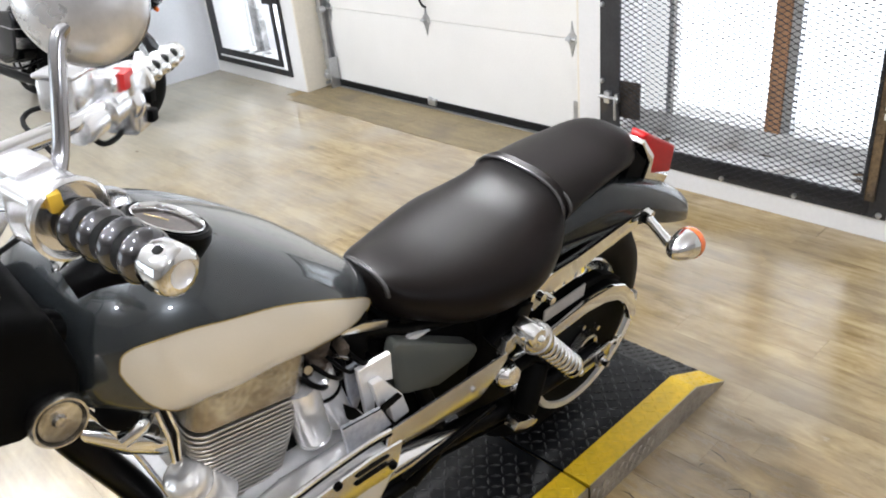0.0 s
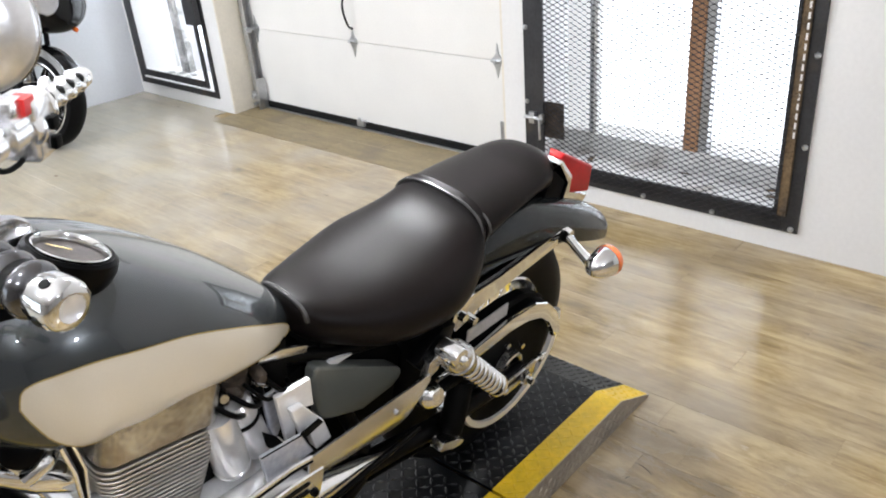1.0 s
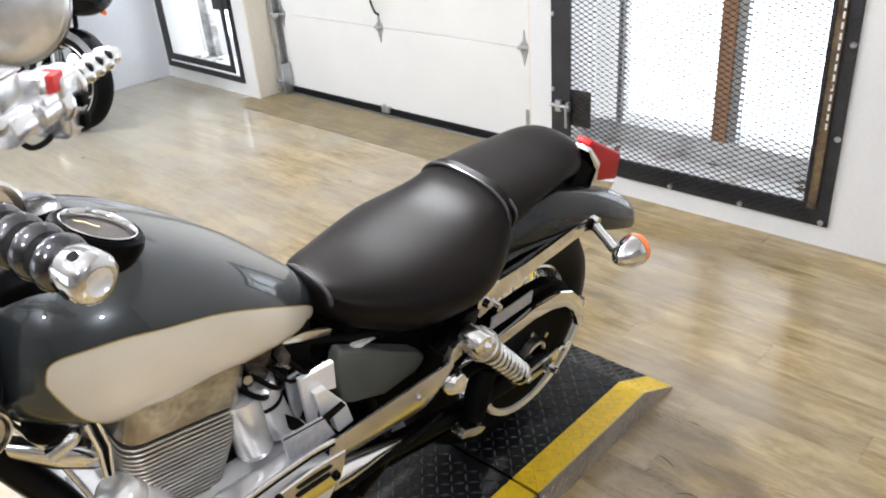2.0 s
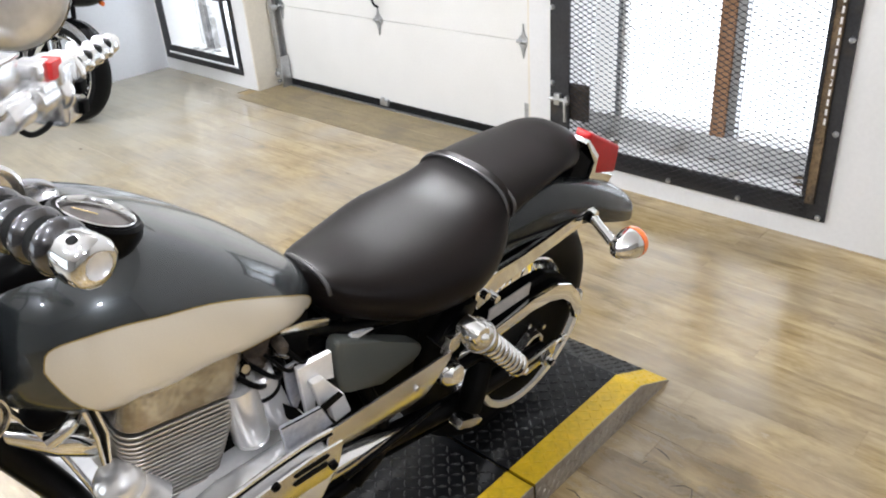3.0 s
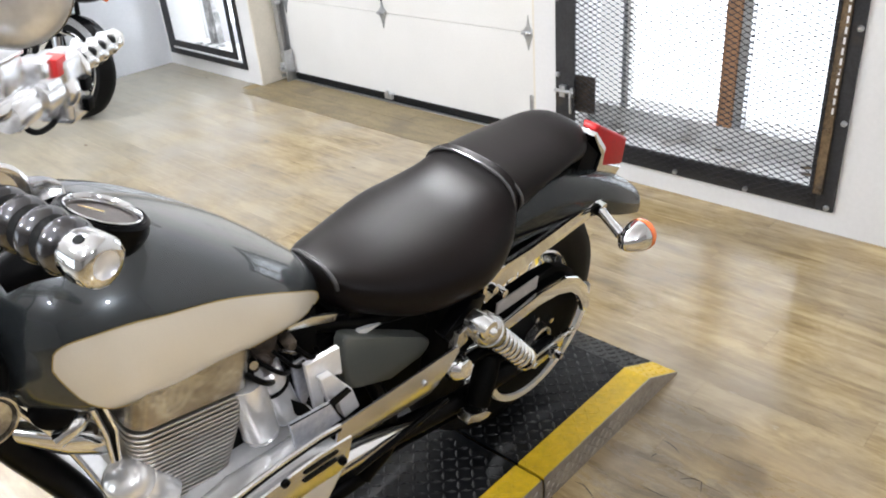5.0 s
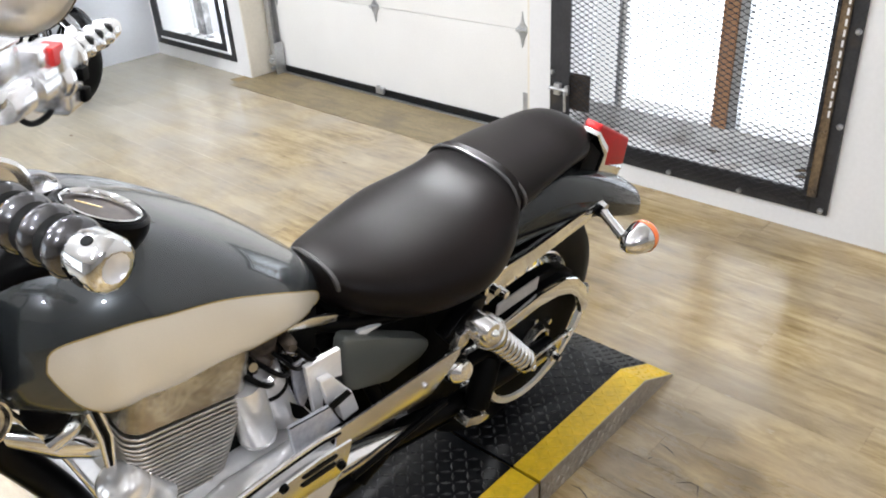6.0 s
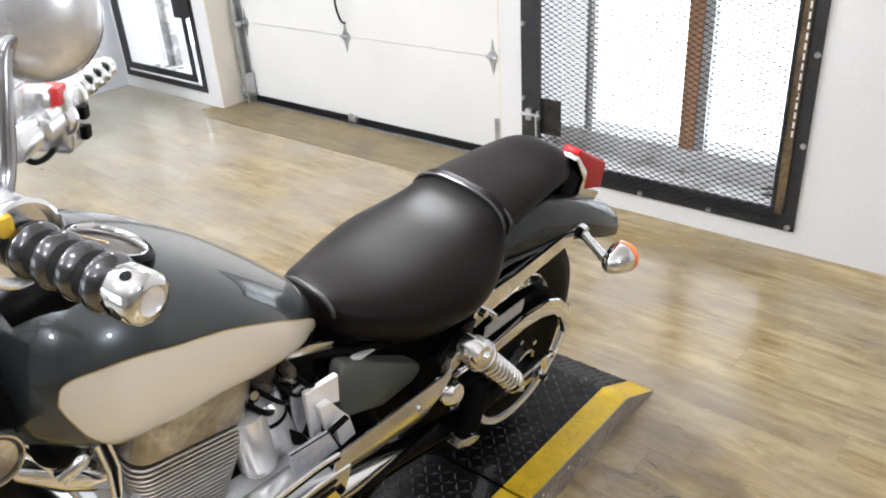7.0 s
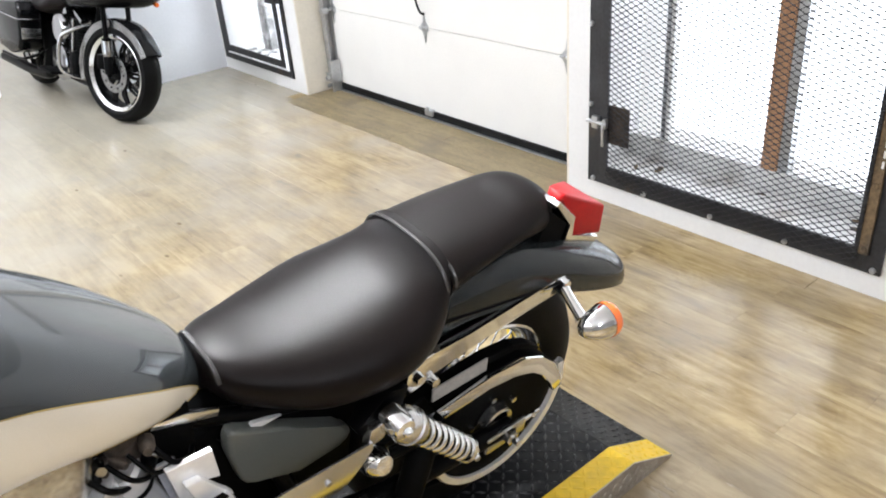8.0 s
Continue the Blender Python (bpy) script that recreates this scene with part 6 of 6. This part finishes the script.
        part("fork_cover", steered(tube([(0.008, s * 0.10, 0.44), (0.010, s * 0.10, 0.47), (0.014, s * 0.10, 0.50), (0.017, s * 0.10, 0.55), (0.018, s * 0.10, 0.56)], [0.030, 0.037, 0.034, 0.037, 0.026], 16)), DARK_CHROME, bagger, "chrome fork cover")
        part("brake_caliper", steered(box((0.04, s * 0.09 - 0.02, R + 0.02), (0.12, s * 0.09 + 0.02, R + 0.12), 0.012)), BLACK_PAINT, bagger)
        bar = [(0.30, s * 0.02, 0.63), (0.33, s * 0.14, 0.60), (0.36, s * 0.25, 0.55), (0.37, s * 0.275, 0.50), (0.39, s * 0.28, 0.40), (0.40, s * 0.275, 0.33), (0.40, s * 0.24, 0.28), (0.40, s * 0.13, 0.24), (0.42, s * 0.03, 0.22)]
        part("engine_guard", tube(curve(bar), 0.0135, 14), DARK_CHROME, bagger, "chrome engine guard loop")
        fb = part("floorboard", box((0.52, s * 0.25 - 0.05, 0.25), (0.80, s * 0.25 + 0.05, 0.275), 0.01), BLACK_PLASTIC, bagger, "black floorboard")
        part("floorboard_arm", tube([(0.62, s * 0.05, 0.27), (0.66, s * 0.22, 0.25)], 0.012, 8), BLACK_PAINT, fb)
        bag = [(1.22, 0.33), (1.17, 0.40), (1.16, 0.62), (1.20, 0.70), (1.72, 0.66), (1.80, 0.60), (1.78, 0.44), (1.70, 0.31), (1.44, 0.28)]
        b = part("saddlebag", prism(bag, s * 0.12, s * 0.295, 0.03, seg=3), BIKE_BLACK, bagger, "gloss black hard saddlebag with chrome trim")
        part("bag_trim", tube([(1.153, s * 0.14, 0.565), (1.16, s * 0.292, 0.565), (1.18, s * 0.300, 0.565), (1.76, s * 0.300, 0.585)], 0.007, 8), DARK_CHROME, b, "chrome trim strip")
        part("bag_lower_panel", prism([(1.158, 0.42), (1.153, 0.50), (1.163, 0.50), (1.172, 0.42)], s * 0.145, s * 0.28, 0.002), BRUSHED, b, "bright lower panel")
        part("bag_rail", tube(curve([(1.10, s * 0.12, 0.34), (1.12, s * 0.25, 0.29), (1.3, s * 0.27, 0.26), (1.7, s * 0.27, 0.26)]), 0.011, 10), BLACK_PAINT, bagger, "black bag guard")
        part("exhaust", tube(curve([(0.75, s * 0.12, 0.30), (0.9, s * 0.17, 0.20), (1.2, s * 0.20, 0.18), (1.85, s * 0.22, 0.20)]), [0.028] * 8 + [0.038] * 17, 18), BLACK_PAINT, bagger, "black silencer")
        cyl = Vector((0.60 + (0.10 if s > 0 else -0.06), 0, 0.52))
        bm = bmesh.new()
        lean = Matrix.Translation(cyl) @ Matrix.Rotation(radians(24 * s), 4, "Y")
        for k in range(9):
            box((-0.085, -0.12, -0.10 + 0.024 * k), (0.085, 0.12, -0.10 + 0.024 * k + 0.012), 0.004, bm, lean, 1)
        box((-0.07, -0.10, -0.12), (0.07, 0.10, 0.12), 0.01, bm, lean, 1)
        part("cylinder", bm, BLACK_PAINT, bagger, "black finned engine cylinder")
        part("rocker_cover", box((-0.075, -0.11, 0.12), (0.075, 0.11, 0.17), 0.02, m=lean), DARK_CHROME, bagger, "chrome rocker cover")
        part("pushrod_tube", tube([cyl + Vector((0.0, 0.135, -0.16)), cyl + Vector((0.05 * s, 0.128, 0.12))], 0.012, 10), DARK_CHROME, bagger)
    part("crankcase", box((0.45, -0.16, 0.20), (0.92, 0.16, 0.42), 0.05, seg=3), BLACK_PAINT, bagger, "black crankcase")
    part("cam_cover", spin([(0.13, 0.0), (0.13, 0.03), (0.11, 0.045), (0.0, 0.05)], (0.64, 0.155, 0.32), (0, 1, 0), 40), DARK_CHROME, bagger, "chrome cam cover")
    part("air_cleaner", spin([(0.10, 0.0), (0.10, 0.05), (0.09, 0.065), (0.0, 0.07)], (0.64, 0.13, 0.56), (0, 1, 0), 40), DARK_CHROME, bagger, "round chrome air cleaner")
    part("down_tube", tube(curve([(0.28, 0.0, 0.84), (0.40, 0.0, 0.5), (0.44, 0.0, 0.2), (0.55, 0.0, 0.16), (1.0, 0.0, 0.18), (1.25, 0, 0.32)]), 0.025, 12), BLACK_PAINT, bagger, "black frame tube")
    part("fuel_tank", loft([(0.28, 0.86, 0.80, 0.04), (0.34, 0.93, 0.74, 0.11), (0.48, 0.98, 0.70, 0.16), (0.65, 0.96, 0.70, 0.155), (0.80, 0.88, 0.70, 0.11), (0.90, 0.80, 0.70, 0.06)], body_section, 24, 28), BIKE_BLACK, bagger, "gloss black fuel tank")
    part("seat", loft([(0.82, 0.80, 0.70, 0.06), (0.90, 0.79, 0.66, 0.14), (1.05, 0.74, 0.62, 0.18), (1.20, 0.76, 0.64, 0.18), (1.28, 0.84, 0.68, 0.16), (1.50, 0.85, 0.70, 0.14), (1.62, 0.80, 0.72, 0.08)], body_section, 28, 28), SEAT_VINYL, bagger, "black two-up seat")
    part("rear_fender", spin([(R + 0.03, -0.10), (R + 0.06, -0.09), (R + 0.08, 0), (R + 0.06, 0.09), (R + 0.03, 0.10), (R + 0.07, 0)], (1.62, 0, R), (0, 1, 0), 40, arc=(radians(-150), radians(-10)), closed=True), BIKE_BLACK, bagger, "gloss black rear fender")
    fairing = [(-0.13, 0.98, 0.90, 0.06), (-0.10, 1.08, 0.80, 0.20), (0.0, 1.20, 0.76, 0.34), (0.10, 1.24, 0.78, 0.40), (0.22, 1.22, 0.82, 0.38), (0.28, 1.16, 0.90, 0.30)]
    part("fairing", loft(fairing, body_section, 26, 36), BIKE_BLACK, bagger, "gloss black fork mounted fairing")
    part("headlamp", spin([(0.095, -0.02), (0.10, 0.01), (0.09, 0.02), (0.0, 0.028)], (-0.115, 0, 0.98), (-1, 0, 0.05), 32), DARK_CHROME, bagger, "round chrome headlamp")
    part("trim_strip", tube(curve([(-0.06, 0.27, 0.85), (0.06, 0.36, 0.86), (0.22, 0.37, 0.88)]), 0.008, 8), DARK_CHROME, bagger, "chrome fairing trim")
    part("turn_signal", spin([(0.0, -0.02), (0.012, -0.012), (0.017, 0.012), (0.012, 0.02), (0.0, 0.024)], (-0.02, 0.27, 0.86), (-1, 0.1, 0), 20), ORANGE_LENS, bagger, "orange turn signal")
    part("turn_signal", spin([(0.0, -0.02), (0.012, -0.012), (0.017, 0.012), (0.012, 0.02), (0.0, 0.024)], (-0.02, -0.25, 0.79), (-1, -0.1, 0), 20), ORANGE_LENS, bagger, "orange turn signal")
    part("side_stand", tube([(0.70, -0.14, 0.22), (0.74, -0.26, 0.064)], 0.012, 10), BLACK_PAINT, bagger, "black side stand")


touring_bike()

# ---------------------------------------------------------------- floor planks
def floor_planks():
    rnd = random.Random(11)
    pw, gap, kinds = 0.118, 0.0003, []
    lengths = (0.92, 1.12, 1.32)
    for ln in lengths:
        bm = box((-pw / 2 + gap / 2, -ln / 2 + gap / 2, -0.004), (pw / 2 - gap / 2, ln / 2 - gap / 2, 0.0), 0.0003, seg=1)
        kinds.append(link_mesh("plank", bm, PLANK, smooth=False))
    rest_v, rest_f = [], []
    n_row = int((WALL_X - NEAR_X) / pw) + 1
    for i in range(n_row):
        x = WALL_X - 0.10 - pw * (i + 0.5) + 0.0
        if x < NEAR_X:
            continue
        y = NEAR_Y - rnd.uniform(0, 1.0)
        while y < FAR_Y:
            k = rnd.randrange(3)
            ln = lengths[k]
            cy = y + ln / 2
            if x > 0.0 and 0.0 < cy < 6.0 or x > 0.9 and cy > -0.6 and cy < 6:
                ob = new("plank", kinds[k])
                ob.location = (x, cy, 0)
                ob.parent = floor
            else:
                b = len(rest_v)
                for sx in (-1, 1):
                    for sy in (-1, 1):
                        rest_v.append((x + sx * (pw - gap) / 2, cy + sy * (ln - gap) / 2, 0.0))
                rest_f.append((b, b + 2, b + 3, b + 1))
            y += ln
    me = bpy.data.meshes.new("plank_field")
    me.from_pydata(rest_v, [], rest_f)
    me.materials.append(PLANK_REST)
    ob = new("plank_field", me)
    ob.parent = floor
    tagged(ob, "oak look planks further off", kind="stuff")
    for y0, y1 in ((-1.0, 0.1), (0.1, 1.2), (1.2, D0), (D1 + 0.092, LEFT_Y)):
        part("plank", box((2.401, y0 + 0.001, -0.004), (WALL_X, y1 - 0.001, 0.0), 0.0005, seg=1), PLANK, floor, smooth=False)
    # darker boards in the doorway
    for j, (x0, x1) in enumerate(((2.335, 2.52), (2.521, 2.705))):
        y = D0 + 0.003
        while y < D1 + 0.09:
            y1 = min(y + (0.9 if j else 1.15), (D1 + 0.09) if x1 < 2.5 else D1 - 0.003)
            if y1 - y < 0.05:
                break
            bm = box((x0, y, 0.0004), (x1, y1 - 0.002, 0.0022), 0.0008, seg=1)
            part("plank", bm, THRESHOLD, floor, "darker brown worn board", smooth=False)
            y = y1

    # torn edges in the worn covering beside the ramp
    for line in ([(1.176, 0.931), (1.175, 0.91), (1.169, 0.891), (1.158, 0.873)],
                 [(0.918, 1.019), (0.922, 0.997), (0.913, 0.974), (0.899, 0.949)],
                 [(1.006, 0.897), (1.007, 0.87), (1.008, 0.841), (1.012, 0.82)],
                 [(1.081, 0.83), (1.094, 0.817), (1.104, 0.805), (1.105, 0.786), (1.071, 0.771)],
                 [(1.105, 0.921), (1.117, 0.919), (1.123, 0.915)]):
        bm = tube([(x, y, 0.0) for x, y in line], [0.0005] + [0.0016] * (len(line) - 2) + [0.0005], 6)
        for v in bm.verts:
            v.co.z = v.co.z * 0.5 + 0.0002
        part("torn_edge", bm, CRACK, floor, "dark torn edge in the floor covering")


floor_planks()
